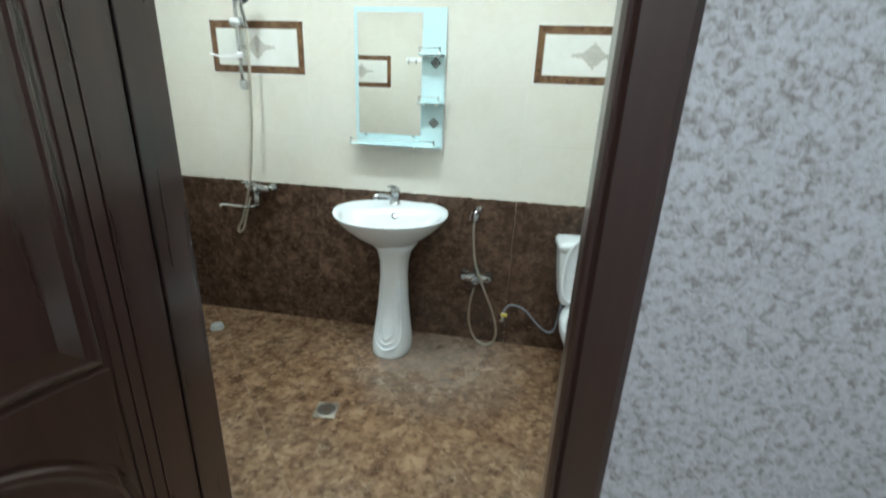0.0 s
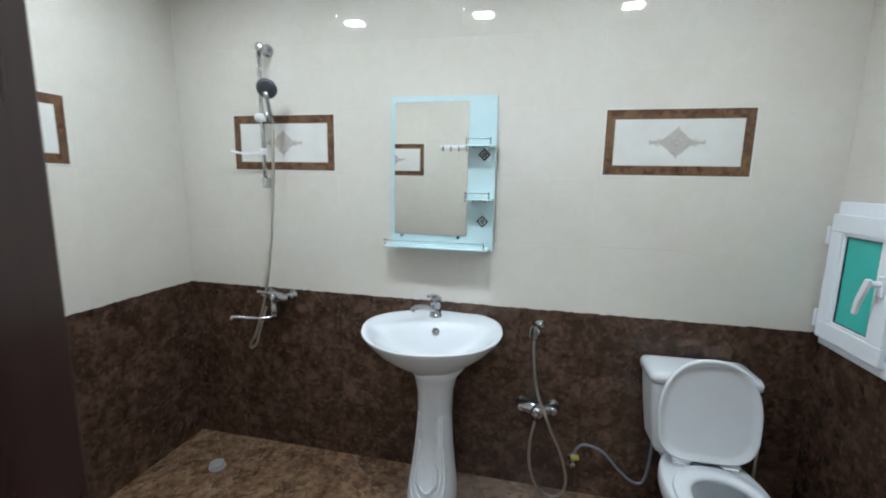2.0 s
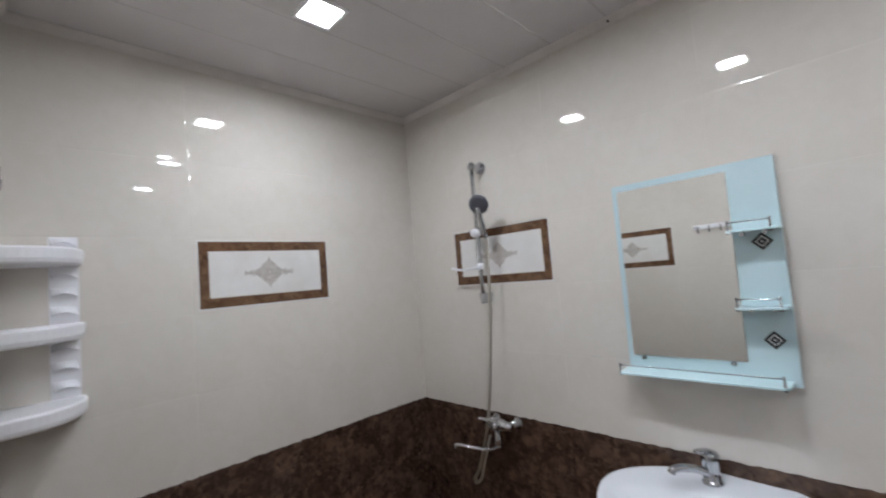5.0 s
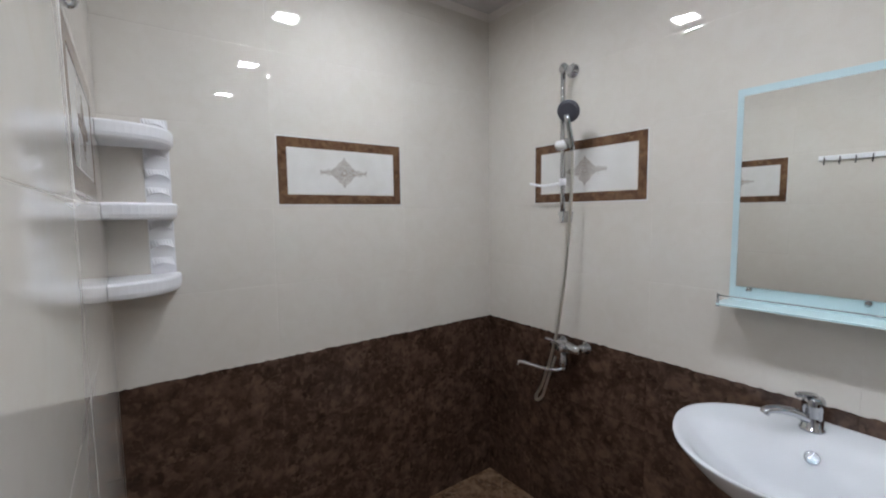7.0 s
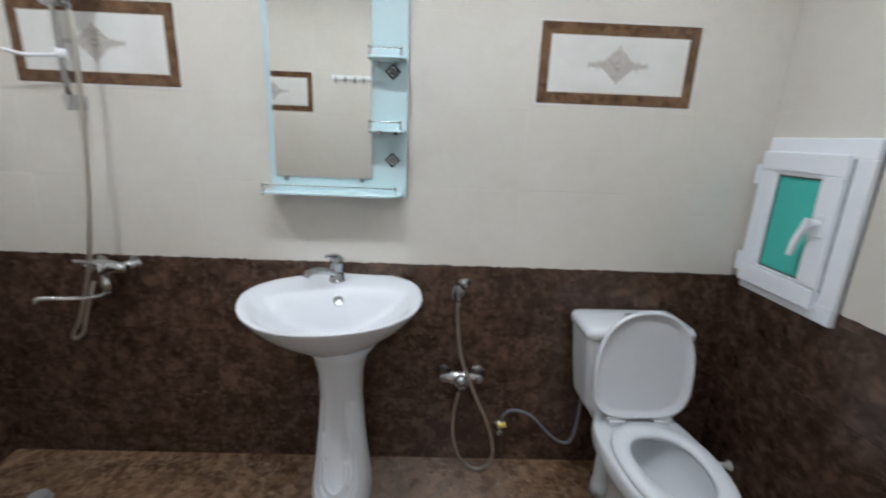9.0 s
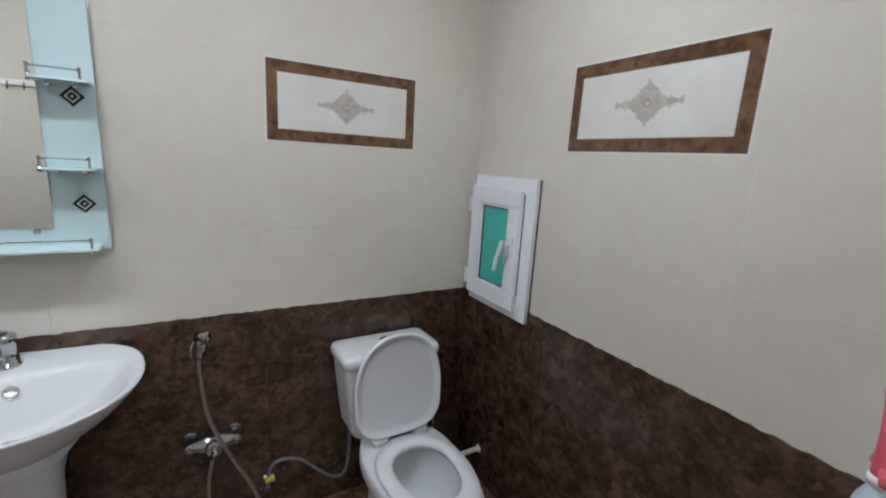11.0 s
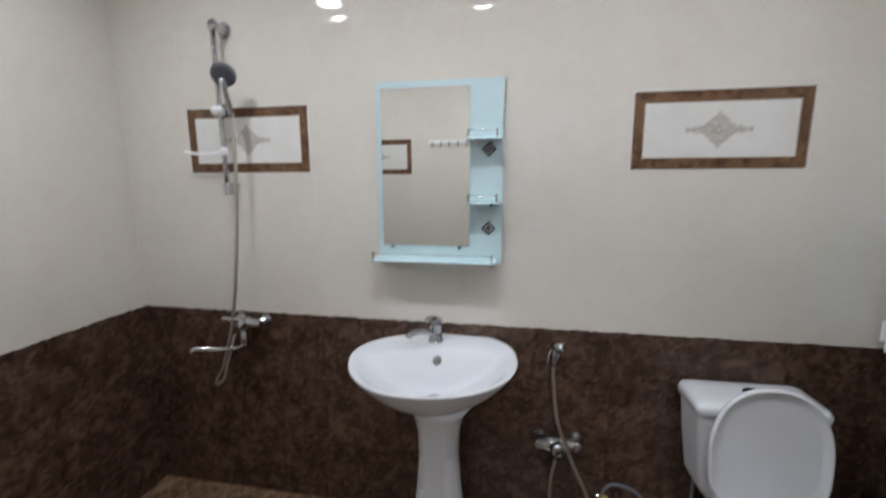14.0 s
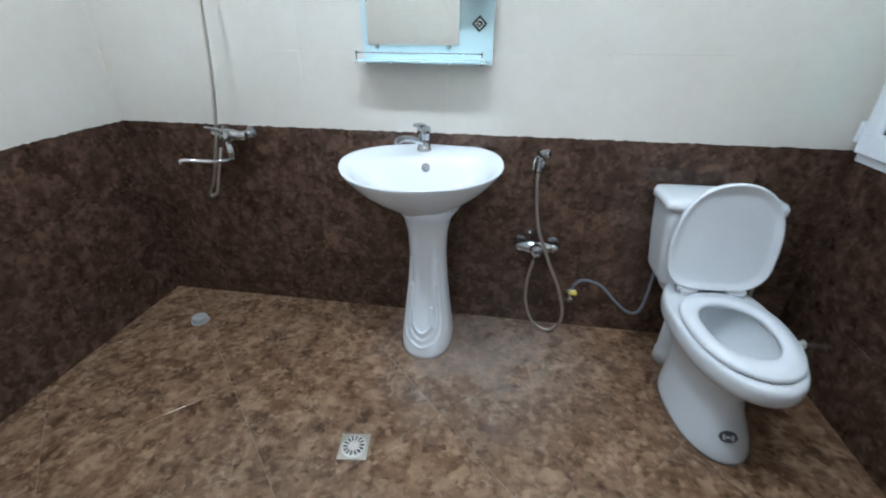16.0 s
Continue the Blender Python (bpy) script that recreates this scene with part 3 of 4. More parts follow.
        part("hinge", bm, M_PVC, win, "white covered hinge", bevel=0.002)
    tagged(win, "small closed white plastic window with a teal pane", "window", kind="structure")


small_window()


# ---------------------------------------------------------------- mirror with shelves
def mirror_unit():
    mu = empty("mirror_cabinet", (1.183, -0.004, 1.160))
    bw, bh = 0.492, 0.692
    part("back_panel", boxes((0, bw, -0.016, -0.010, 0, bh)), M_BLUE, mu, "pale blue glass back panel", bevel=0.0015)
    part("mounting_batten", boxes((0.06, bw - 0.06, -0.0098, 0.003, bh - 0.12, bh - 0.09)), M_SLEEVE, mu)
    part("mirror_glass", boxes((0.020, 0.368, -0.0215, -0.0165, 0.066, 0.668)), M_MIRROR, mu, "rectangular mirror glass", bevel=0.001)

    def glass_shelf(x0, x1, z, depth, back=-0.0163):
        bm = bmesh.new()
        n = 10
        r = 0.02
        pts = [(x0, back), (x1, back)]
        pts += [(x1 - r + r * math.cos(a), back - depth + r - r * math.sin(a)) for a in [math.pi / 2 * i / n for i in range(n + 1)]]
        pts += [(x0 + r - r * math.sin(a), back - depth + r - r * math.cos(a)) for a in [math.pi / 2 * i / n for i in range(n + 1)]]
        loft(bm, [[(px, py, zz) for px, py in pts] for zz in (z, z + 0.006)])
        sh = part("shelf", bm, M_SHELFGLASS, mu, "pale blue glass shelf")
        rz = z + 0.030
        yf = back - depth + 0.010
        bm = bmesh.new()
        tube(bm, ((x0 + 0.006, yf, rz), ((x0 + x1) / 2, yf, rz), (x1 - 0.012, yf, rz)), 0.0022, n=8, steps=2)
        part("rail", bm, M_CHROME, sh, "thin chrome guard rail", smooth=True)
        for x in (x0 + 0.008, x1 - 0.014):
            bm = bmesh.new()
            turned(bm, (x, yf, z - 0.006), (0, 0, 1), ((0, 0.005), (0.005, 0.0055), (0.006, 0.0035), (0.036, 0.0035), (0.038, 0.0045), (0.043, 0.004)), 10)
            part("post", bm, M_CHROME, sh, "chrome rail post", smooth=True)
        for x in (x0 + 0.25 * (x1 - x0), x0 + 0.72 * (x1 - x0)):
            bm = bmesh.new()
            cyl(bm, (x, back, z - 0.006), (x, back - 0.022, z - 0.006), 0.006, n=12)
            part("clip", bm, M_CHROME, sh, "chrome shelf clip")
    glass_shelf(-0.010, bw - 0.018, 0.012, 0.092)
    glass_shelf(0.362, bw - 0.004, 0.468, 0.085)
    glass_shelf(0.362, bw - 0.004, 0.236, 0.085)
    for x in (0.058, 0.330):
        bm = bmesh.new()
        turned(bm, (x, -0.0215, 0.058), (0, -1, 0), ((0, 0.008), (0.006, 0.008), (0.008, 0.005)), 14)
        part("clip", bm, M_CHROME, mu, "round chrome mirror clip", smooth=True)
    for z in (0.436, 0.137):
        cx = 0.440
        bm = bmesh.new()
        for r0, r1 in ((0.028, 0.0180), (0.0135, 0.0040)):
            ring = lambda r, y: [(cx + r * dx, y, z + r * dz) for dx, dz in ((1, 0), (0, 1), (-1, 0), (0, -1))]
            loft(bm, [ring(r0, -0.0163), ring(r0, -0.0172), ring(r1, -0.0172), ring(r1, -0.0163)], False, False)
        part("ornament", bm, M_BLACK, mu, "black diamond decal")
        bm = bmesh.new()
        loft(bm, [ring(0.0178, -0.0162), ring(0.0174, -0.0168)])
        part("ornament", bm, M_PLASTIC, mu, "white diamond ground")
    tagged(mu, "pale blue glass bathroom mirror with three small glass shelves", "mirror")


mirror_unit()


# ---------------------------------------------------------------- wash basin on its pedestal
def outline(a, bf, bb, cy, n=48):
    pts = []
    for i in range(n):
        th = 2 * math.pi * i / n
        c, s = math.cos(th), math.sin(th)
        if s <= 0:      # front
            e = 2 / 2.25
            pts.append((a * math.copysign(abs(c) ** e, c), cy - bf * abs(s) ** e))
        else:
            e = 2 / 2.25
            pts.append((a * math.copysign(abs(c) ** e, c), cy + bb * abs(s) ** e))
    return pts


def wash_basin():
    wb = empty("pedestal_basin", (1.394, -0.010, 0), 13.5)
    RZ = 0.834
    bm = bmesh.new()
    rows = []
    for z, a, bf, bb, cy in ((0.640, 0.085, 0.080, 0.075, -0.200), (0.668, 0.125, 0.115, 0.095, -0.198), (0.705, 0.186, 0.160, 0.128, -0.192), (0.748, 0.240, 0.201, 0.154, -0.188), (0.785, 0.276, 0.230, 0.172, -0.185),
                             (0.812, 0.299, 0.249, 0.180, -0.184),
                             (RZ - 0.006, 0.3095, 0.2585, 0.184, -0.184), (RZ - 0.002, 0.311, 0.260, 0.185, -0.184), (RZ, 0.309, 0.258, 0.1835, -0.184), (RZ - 0.001, 0.300, 0.249, 0.176, -0.184),
                             (RZ - 0.007, 0.284, 0.233, 0.098, -0.190), (RZ - 0.020, 0.268, 0.218, 0.084, -0.194), (RZ - 0.048, 0.242, 0.194, 0.066, -0.198), (RZ - 0.090, 0.190, 0.150, 0.048, -0.205),
                             (RZ - 0.130, 0.110, 0.090, 0.037, -0.205), (RZ - 0.158, 0.030, 0.030, 0.025, -0.205)):
        # the rim dips a little towards the front and lifts at the back
        rows.append([(x, y, z + 0.105 * (y + 0.2) * min(1, max(0, (z - 0.64) / 0.12))) for x, y in outline(a, bf, bb, cy)])
    loft(bm, rows)
    bowl = part("bowl", bm, M_CERAMIC, wb, "white oval ceramic bowl", smooth=True)
    bm = bmesh.new()
    turned(bm, (0, -0.204, RZ - 0.1595), (0, 0, 1), ((0, 0.026), (0.003, 0.026), (0.004, 0.020), (0.003, 0.004)))
    part("waste", bm, M_CHROME, bowl, "chrome waste", smooth=True)
    bm = bmesh.new()
    turned(bm, (0.016, -0.1365, RZ - 0.040), (0, -0.75, 0.66), ((-0.004, 0.018), (0.003, 0.018), (0.005, 0.015), (0.002, 0.012), (0.001, 0.004)), 20)
    part("overflow", bm, M_CHROME, bowl, "round metal overflow ring", smooth=True)
    # pedestal: flared foot with draped folds in front
    bm = bmesh.new()
    rows = []
    prof = ((0.0, 0.106, 0.136, 0.12, -0.222), (0.02, 0.110, 0.136, 0.12, -0.222), (0.06, 0.112, 0.128, 0.12, -0.221), (0.12, 0.107, 0.112, 0.115, -0.220), (0.20, 0.096, 0.098, 0.105, -0.216), (0.32, 0.083, 0.086, 0.095, -0.210), (0.45, 0.075, 0.078, 0.09, -0.205),
            (0.55, 0.079, 0.076, 0.09, -0.202), (0.62, 0.096, 0.088, 0.095, -0.200), (0.665, 0.130, 0.116, 0.10, -0.199))
    for z, a, bf, bb, cy in prof:
        # a hollow runs down the middle of the front between the folds
        deep = 0.020 * max(0.0, math.sin(math.pi * min(1, max(0, (z - 0.03) / 0.55)))) ** 0.7
        rows.append([(x, y + (deep * math.exp(-(x / (0.42 * a)) ** 4) if y < cy else 0), z) for x, y in outline(a, bf, bb, cy, 56)])
    loft(bm, rows)
    ped = part("pedestal", bm, M_CERAMIC, wb, "white ceramic pedestal with draped folds", smooth=True)

    def surf(u, z):
        """A point of the pedestal's front: u from -1 to 1 across, at the height z."""
        for (z0, a0, f0, b0, c0), (z1, a1, f1, b1, c1) in zip(prof, prof[1:]):
            if z0 <= z <= z1:
                k = (z - z0) / (z1 - z0)
                a, f, c = a0 + k * (a1 - a0), f0 + k * (f1 - f0), c0 + k * (c1 - c0)
                th = u * math.pi / 2
                return Vector((a * math.sin(th), c - f * math.cos(th), z))
    for uw, zb, zt, r in ((0.30, 0.118, 0.24, 0.0075), (0.42, 0.086, 0.34, 0.0075), (0.54, 0.054, 0.46, 0.0075)):
        pts = [surf(-uw * 0.92, zt), surf(-uw, zt * 0.6), surf(-uw, zb + 0.10), surf(-uw * 0.72, zb + 0.03), surf(0, zb), surf(uw * 0.72, zb + 0.03), surf(uw, zb + 0.10), surf(uw, zt * 0.6), surf(uw * 0.92, zt)]
        bm = bmesh.new()
        tube(bm, pts, r, n=10, steps=8)
        part("fold", bm, M_CERAMIC, ped, smooth=True)
    # the pedestal stands a little turned under the bowl
    ped.matrix_basis = pose(0.020, -0.2, 0, 0, 0, -18) @ pose(0, 0.2, 0)
    tagged(wb, "white ceramic wash basin on a draped pedestal against the wall", "wash basin")

    tap = empty("basin_tap", (1.421, -0.060, RZ + 0.008), 12.5)
    bm = bmesh.new()
    turned(bm, (0, 0, 0), (0, 0, 1), ((0, 0.031), (0.006, 0.031), (0.010, 0.026), (0.056, 0.025), (0.064, 0.027), (0.088, 0.027), (0.096, 0.023), (0.098, 0.010)))
    part("body", bm, M_CHROME, tap, "chrome tap body", smooth=True)
    bm = bmesh.new()
    tube(bm, ((-0.008, -0.012, 0.030), (-0.034, -0.036, 0.050), (-0.072, -0.066, 0.062), (-0.098, -0.084, 0.060), (-0.106, -0.090, 0.048)), 0.0125, n=12)
    part("spout", bm, M_CHROME, tap, "chrome spout", smooth=True)
    bm = bmesh.new()
    tube(bm, ((0.004, 0.004, 0.098), (-0.008, -0.010, 0.104), (-0.022, -0.026, 0.107), (-0.036, -0.042, 0.108)), 0.0078, n=10)
    part("lever", bm, M_CHROME, tap, "chrome lever", smooth=True)
    tagged(tap, "chrome single-lever tap turned aside on the basin rim", "tap")


wash_basin()


# ---------------------------------------------------------------- toilet
def toilet():
    to = empty("toilet", (2.548, -0.016, 0), 1.5)

    def oval(a, yf, yb, z, n=44, sq=2.2):
        """Elongated oval between yf (front) and yb (back), widest at two fifths from the back."""
        cy = yb + (yf - yb) * 0.42
        out = []
        for i in range(n):
            th = 2 * math.pi * i / n
            c, s = math.cos(th), math.sin(th)
            e = 2 / sq
            out.append((a * math.copysign(abs(c) ** e, c), cy + (cy - yf if s < 0 else yb - cy) * math.copysign(abs(s) ** e, s), z))
        return out
    # foot and bowl in one body
    bm = bmesh.new()
    loft(bm, [oval(0.132, -0.675, -0.220, 0.0), oval(0.132, -0.675, -0.220, 0.012), oval(0.123, -0.654, -0.212, 0.05), oval(0.102, -0.604, -0.200, 0.12), oval(0.098, -0.580, -0.165, 0.18), oval(0.112, -0.602, -0.130, 0.235),
              oval(0.142, -0.662, -0.115, 0.283), oval(0.164, -0.706, -0.107, 0.312), oval(0.176, -0.728, -0.103, 0.328), oval(0.180, -0.736, -0.100, 0.345), oval(0.180, -0.737, -0.100, 0.372), oval(0.177, -0.734, -0.100, 0.386), oval(0.170, -0.727, -0.105, 0.392),
              oval(0.122, -0.675, -0.275, 0.391), oval(0.116, -0.668, -0.280, 0.375), oval(0.112, -0.650, -0.285, 0.32), oval(0.085, -0.585, -0.300, 0.26), oval(0.050, -0.470, -0.320, 0.225), oval(0.02, -0.40, -0.34, 0.222)])
    body = part("bowl", bm, M_CERAMIC, to, "white ceramic bowl and foot", smooth=True)
    # shelf under the cistern
    part("shelf", boxes((-0.105, 0.105, -0.215, -0.012, 0.30, 0.386)), M_CERAMIC, to, bevel=0.02)
    # cistern, narrowing downwards
    def rr(a, y0, y1, z, r=0.03, n=5):
        pts = []
        for cx, cy, st in ((a - r, y1 - r, 0), (-a + r, y1 - r, 90), (-a + r, y0 + r, 180), (a - r, y0 + r, 270)):
            pts += [(cx + r * math.cos(radians(st + 90 * i / n)), cy + r * math.sin(radians(st + 90 * i / n)), z) for i in range(n + 1)]
        return pts
    bm = bmesh.new()
    loft(bm, [rr(0.148, -0.170, -0.004, 0.385), rr(0.160, -0.176, -0.004, 0.41), rr(0.181, -0.188, -0.004, 0.56), rr(0.195, -0.196, -0.004, 0.700)])
    bmesh.ops.translate(bm, verts=bm.verts[:], vec=(-0.006, 0, 0))
    part("cistern", bm, M_CERAMIC, to, "white ceramic cistern", smooth=False, bevel=0.004)
    bm = bmesh.new()
    loft(bm, [rr(0.193, -0.194, -0.003, 0.700), rr(0.204, -0.203, -0.001, 0.706), rr(0.205, -0.204, -0.001, 0.728), rr(0.198, -0.198, -0.004, 0.742), rr(0.170, -0.178, -0.02, 0.748), rr(0.10, -0.13, -0.06, 0.750)])
    bmesh.ops.translate(bm, verts=bm.verts[:], vec=(-0.007, 0, 0))
    lid = part("cistern_lid", bm, M_CERAMIC, to, "white ceramic cistern lid", smooth=True)
    bm = bmesh.new()
    turned(bm, (0, -0.098, 0.7495), (0, 0, 1), ((0, 0.030), (0.005, 0.030), (0.008, 0.026), (0.008, 0.004)))
    part("flush_button", bm, M_CHROME, lid, "chrome flush button", smooth=True)
    # seat ring
    bm = bmesh.new()
    n = 44
    o0, o1, o2 = oval(0.160, -0.697, -0.262, 0.394), oval(0.164, -0.702, -0.258, 0.402), oval(0.158, -0.695, -0.262, 0.414)
    i2, i1, i0 = oval(0.116, -0.625, -0.325, 0.416), oval(0.107, -0.615, -0.332, 0.408), oval(0.108, -0.616, -0.331, 0.394)
    loft(bm, [o0, o1, o2, i2, i1, i0, o0[:]], False, False)
    bmesh.ops.remove_doubles(bm, verts=bm.verts[:], dist=0.0002)
    part("seat", bm, M_SEAT, to, "white plastic seat ring", smooth=True)
    # lid standing open against the cistern
    bm = bmesh.new()
    tilt = math.tan(radians(5))

    def lidring(a, h0, h1, d, n=44):
        out = []
        for i in range(n):
            th = 2 * math.pi * i / n
            c, s = math.cos(th), math.sin(th)
            ch = h0 + (h1 - h0) * 0.42
            e = 2 / 2.3
            if s > 0:
                x, z = a * math.copysign(abs(c) ** e, c), ch + (h1 - ch) * abs(s) ** e
            else:
                # narrows towards the hinges
                e = 2 / 4.6
                x, z = a * (1 - 0.17 * abs(s) ** 1.5) * math.copysign(abs(c) ** e, c), ch - (ch - h0) * abs(s) ** e
            out.append((x, d + z * tilt, z))
        return out
    loft(bm, [lidring(0.172, 0.004, 0.394, 0.008), lidring(0.182, -0.002, 0.403, 0.004), lidring(0.184, -0.003, 0.405, -0.006), lidring(0.180, 0.002, 0.401, -0.014), lidring(0.174, 0.006, 0.395, -0.013), lidring(0.163, 0.016, 0.383, -0.001), lidring(0.150, 0.03, 0.368, 0.002)])
    lidmesh = part("seat_lid", bm, M_SEAT, to, "white plastic seat lid, raised", smooth=True)
    lidmesh.matrix_basis = pose(0, -0.243, 0.420)
    for x in (-0.085, 0.085):
        bm = boxes((x - 0.028, x + 0.028, -0.262, -0.232, 0.394, 0.412))
        cyl(bm, (x - 0.036, -0.246, 0.416), (x + 0.036, -0.246, 0.416), 0.009, n=14)
        part("hinge", bm, M_SEAT, to, "white plastic seat hinge", bevel=0.002)
    # oval maker's label on the foot, drawn as a plain shape
    bm = bmesh.new()
    rows = []
    for d, k in ((0.0, 1.0), (0.004, 0.97)):
        rows.append([(-0.012 + 0.030 * k * math.cos(2 * math.pi * i / 20), -0.6375 - d + 0.62 * 0.016 * k * math.sin(2 * math.pi * i / 20), 0.092 + 0.016 * k * math.sin(2 * math.pi * i / 20)) for i in range(20)])
    loft(bm, rows)
    mark = part("label", bm, M_DARKGREY, body, "small dark oval label with a pale sign")
    bm = bmesh.new()
    for x0, x1, z0, z1 in ((-0.030, -0.022, 0.086, 0.100), (-0.019, -0.006, 0.090, 0.095), (-0.002, 0.006, 0.084, 0.098)):
        loft(bm, [[(x, -0.6375 - d + 0.62 * (z - 0.092), z) for x, z in ((x0, z0), (x1, z0), (x1, z1), (x0, z1))] for d in (0.003, 0.0048)])
    part("sign", bm, M_SLEEVE, mark, "pale bars")
    bm = bmesh.new()
    turned(bm, (-0.050, -0.165, 0.0), (0, 0, 1), ((0, 0.046), (0.05, 0.046), (0.055, 0.041), (0.10, 0.040), (0.20, 0.038)))
    part("outlet_sleeve", bm, M_SLEEVE, to, "greyish plastic outlet sleeve", smooth=True)
    for s in (-1, 1):
        bm = bmesh.new()
        turned(bm, (s * 0.093, -0.40, 0.10), (s, 0, 0.15), ((-0.004, 0.005), (0.003, 0.005), (0.005, 0.003)), 10)
        part("bolt_cap", bm, M_STEEL, body)
    tagged(to, "white ceramic close-coupled toilet with its lid raised", "toilet")


toilet()


# ---------------------------------------------------------------- shower
def shower():
    sh = empty("shower_set", (0.53, 0, 0))
    bm = bmesh.new()
    tube(bm, ((0, -0.055, 2.085), (0.002, -0.055, 1.77), (0.006, -0.055, 1.455)), 0.0105, n=14, steps=3)
    rail = part("rail", bm, M_CHROME, sh, "chrome riser rail", smooth=True)
    bm = bmesh.new()
    turned(bm, (0.012, -0.001, 2.085), (0, -1, 0), ((0, 0.030), (0.008, 0.030), (0.014, 0.018), (0.045, 0.016), (0.070, 0.022), (0.076, 0.016)))
    part("bracket", bm, M_CHROME, rail, "round chrome wall bracket", smooth=True)
    bm = bmesh.new()
    loft(bm, [[(0.006 - a, y, 1.475), (0.006 + a, y, 1.475), (0.006 + b, y, 1.425), (0.006 - b, y, 1.425)] for y, a, b in ((-0.001, 0.020, 0.012), (-0.04, 0.022, 0.014), (-0.068, 0.018, 0.008))])
    part("bracket", bm, M_CHROME, rail, "tapered chrome lower bracket", bevel=0.004)
    bm = bmesh.new()
    turned(bm, (-0.026, -0.055, 1.765), (1, -0.12, 0), ((0, 0.017), (0.004, 0.020), (0.046, 0.020), (0.050, 0.016), (0.054, 0.012), (0.085, 0.012)))
    part("slider", bm, M_PLASTIC, sh, "white slider clamp", smooth=True)
    bm = bmesh.new()
    cyl(bm, (0.052, -0.066, 1.750), (0.050, -0.080, 1.785), 0.016, 0.020, 16)
    part("holder", bm, M_CHROME, sh, "chrome head holder", smooth=True)
    # hand shower: dark face, chrome back and handle
    head = empty("hand_shower", (0, 0, 0))
    p, q = Vector((0.606, -0.084, 1.730)), Vector((0.610, -0.130, 1.872))
    bm = bmesh.new()
    d = (q - p)
    turned(bm, p, d, ((0, 0.009), (0.02, 0.012), (0.10, 0.011), (d.length - 0.03, 0.013), (d.length, 0.016)))
    part("handle", bm, M_CHROME, head, "chrome handle", smooth=True)
    ax = Vector((0.25, -0.72, -0.35)).normalized()
    c = q + Vector((0.006, 0.002, 0.012))
    bm = bmesh.new()
    turned(bm, c - ax * 0.022, ax, ((0, 0.010), (0.006, 0.030), (0.016, 0.044), (0.024, 0.047), (0.029, 0.045)))
    part("head", bm, M_DARKGREY, head, "dark grey round shower head", smooth=True)
    bm = bmesh.new()
    turned(bm, c + ax * 0.0075, ax, ((0, 0.038), (0.002, 0.038), (0.003, 0.034), (0.003, 0.002)))
    part("spray_face", bm, M_DARKGREY, head, "grey spray face", smooth=True)
    tagged(head, "hand shower with a dark grey head on its slider", "shower head")
    # soap tray arm
    bm = bmesh.new()
    tube(bm, ((0.006, -0.056, 1.602), (-0.03, -0.064, 1.596), (-0.09, -0.085, 1.592), (-0.150, -0.092, 1.604)), 0.006, n=10)
    turned(bm, (0.004, -0.055, 1.588), (0, 0, 1), ((0, 0.015), (0.03, 0.015)), 16)
    part("soap_arm", bm, M_PLASTIC, sh, "white curved side arm", smooth=True)
    tagged(sh, "chrome shower riser rail with slider on the tiled wall", "shower rail")
    hose = bmesh.new()
    tube(hose, ((0.606, -0.084, 1.731), (0.608, -0.086, 1.66), (0.602, -0.092, 1.45), (0.582, -0.102, 1.15), (0.548, -0.115, 0.90), (0.495, -0.130, 0.70), (0.462, -0.135, 0.632), (0.462, -0.132, 0.608), (0.486, -0.122, 0.630), (0.500, -0.112, 0.690), (0.512, -0.090, 0.765), (0.520, -0.074, 0.815)), 0.0068, n=8, steps=16, ribs=0.0)
    tagged(bm_obj("shower_hose", hose, M_STEEL, smooth=True), "flexible metal hose hanging in a loop below the hand shower", "hose")

    mx = empty("bath_mixer", (0.566, 0, 0.868))
    bm = bmesh.new()
    turned(bm, (-0.078, -0.062, 0), (1, 0, 0), ((0, 0.012), (0.004, 0.018), (0.03, 0.020), (0.06, 0.026), (0.095, 0.026), (0.125, 0.020), (0.152, 0.018), (0.156, 0.012)))
    part("body", bm, M_CHROME, mx, "chrome mixer body", smooth=True)
    for x in (-0.062, 0.062):
        bm = bmesh.new()
        turned(bm, (x, -0.0005, 0), (0, -1, 0), ((0, 0.030), (0.005, 0.029), (0.013, 0.018), (0.05, 0.016)))
        part("union", bm, M_CHROME, mx, "chrome wall union", smooth=True)
    bm = bmesh.new()
    turned(bm, (0, -0.075, 0.0), (0, -1, 0.25), ((0, 0.022), (0.03, 0.022), (0.036, 0.017)))
    tube(bm, ((0, -0.10, 0.014), (-0.012, -0.135, 0.040), (-0.03, -0.165, 0.052)), 0.0075, n=10)
    part("lever", bm, M_CHROME, mx, "chrome lever", smooth=True)
    bm = bmesh.new()
    turned(bm, (-0.01, -0.062, -0.018), (0, 0, -1), ((0, 0.015), (0.03, 0.015), (0.035, 0.019), (0.07, 0.019), (0.075, 0.014)))
    part("diverter", bm, M_CHROME, mx, "chrome diverter", smooth=True)
    bm = bmesh.new()
    tube(bm, ((-0.01, -0.070, -0.098), (-0.03, -0.105, -0.104), (-0.08, -0.140, -0.098), (-0.140, -0.170, -0.088), (-0.166, -0.182, -0.088), (-0.172, -0.185, -0.100)), 0.0095, n=12)
    turned(bm, (-0.01, -0.062, -0.085), (0, 0, -1), ((0, 0.014), (0.02, 0.014), (0.028, 0.008)), 14)
    part("spout", bm, M_CHROME, mx, "long swivelling chrome spout", smooth=True)
    tagged(mx, "chrome wall-mounted bath mixer with a long spout", "mixer tap")


shower()


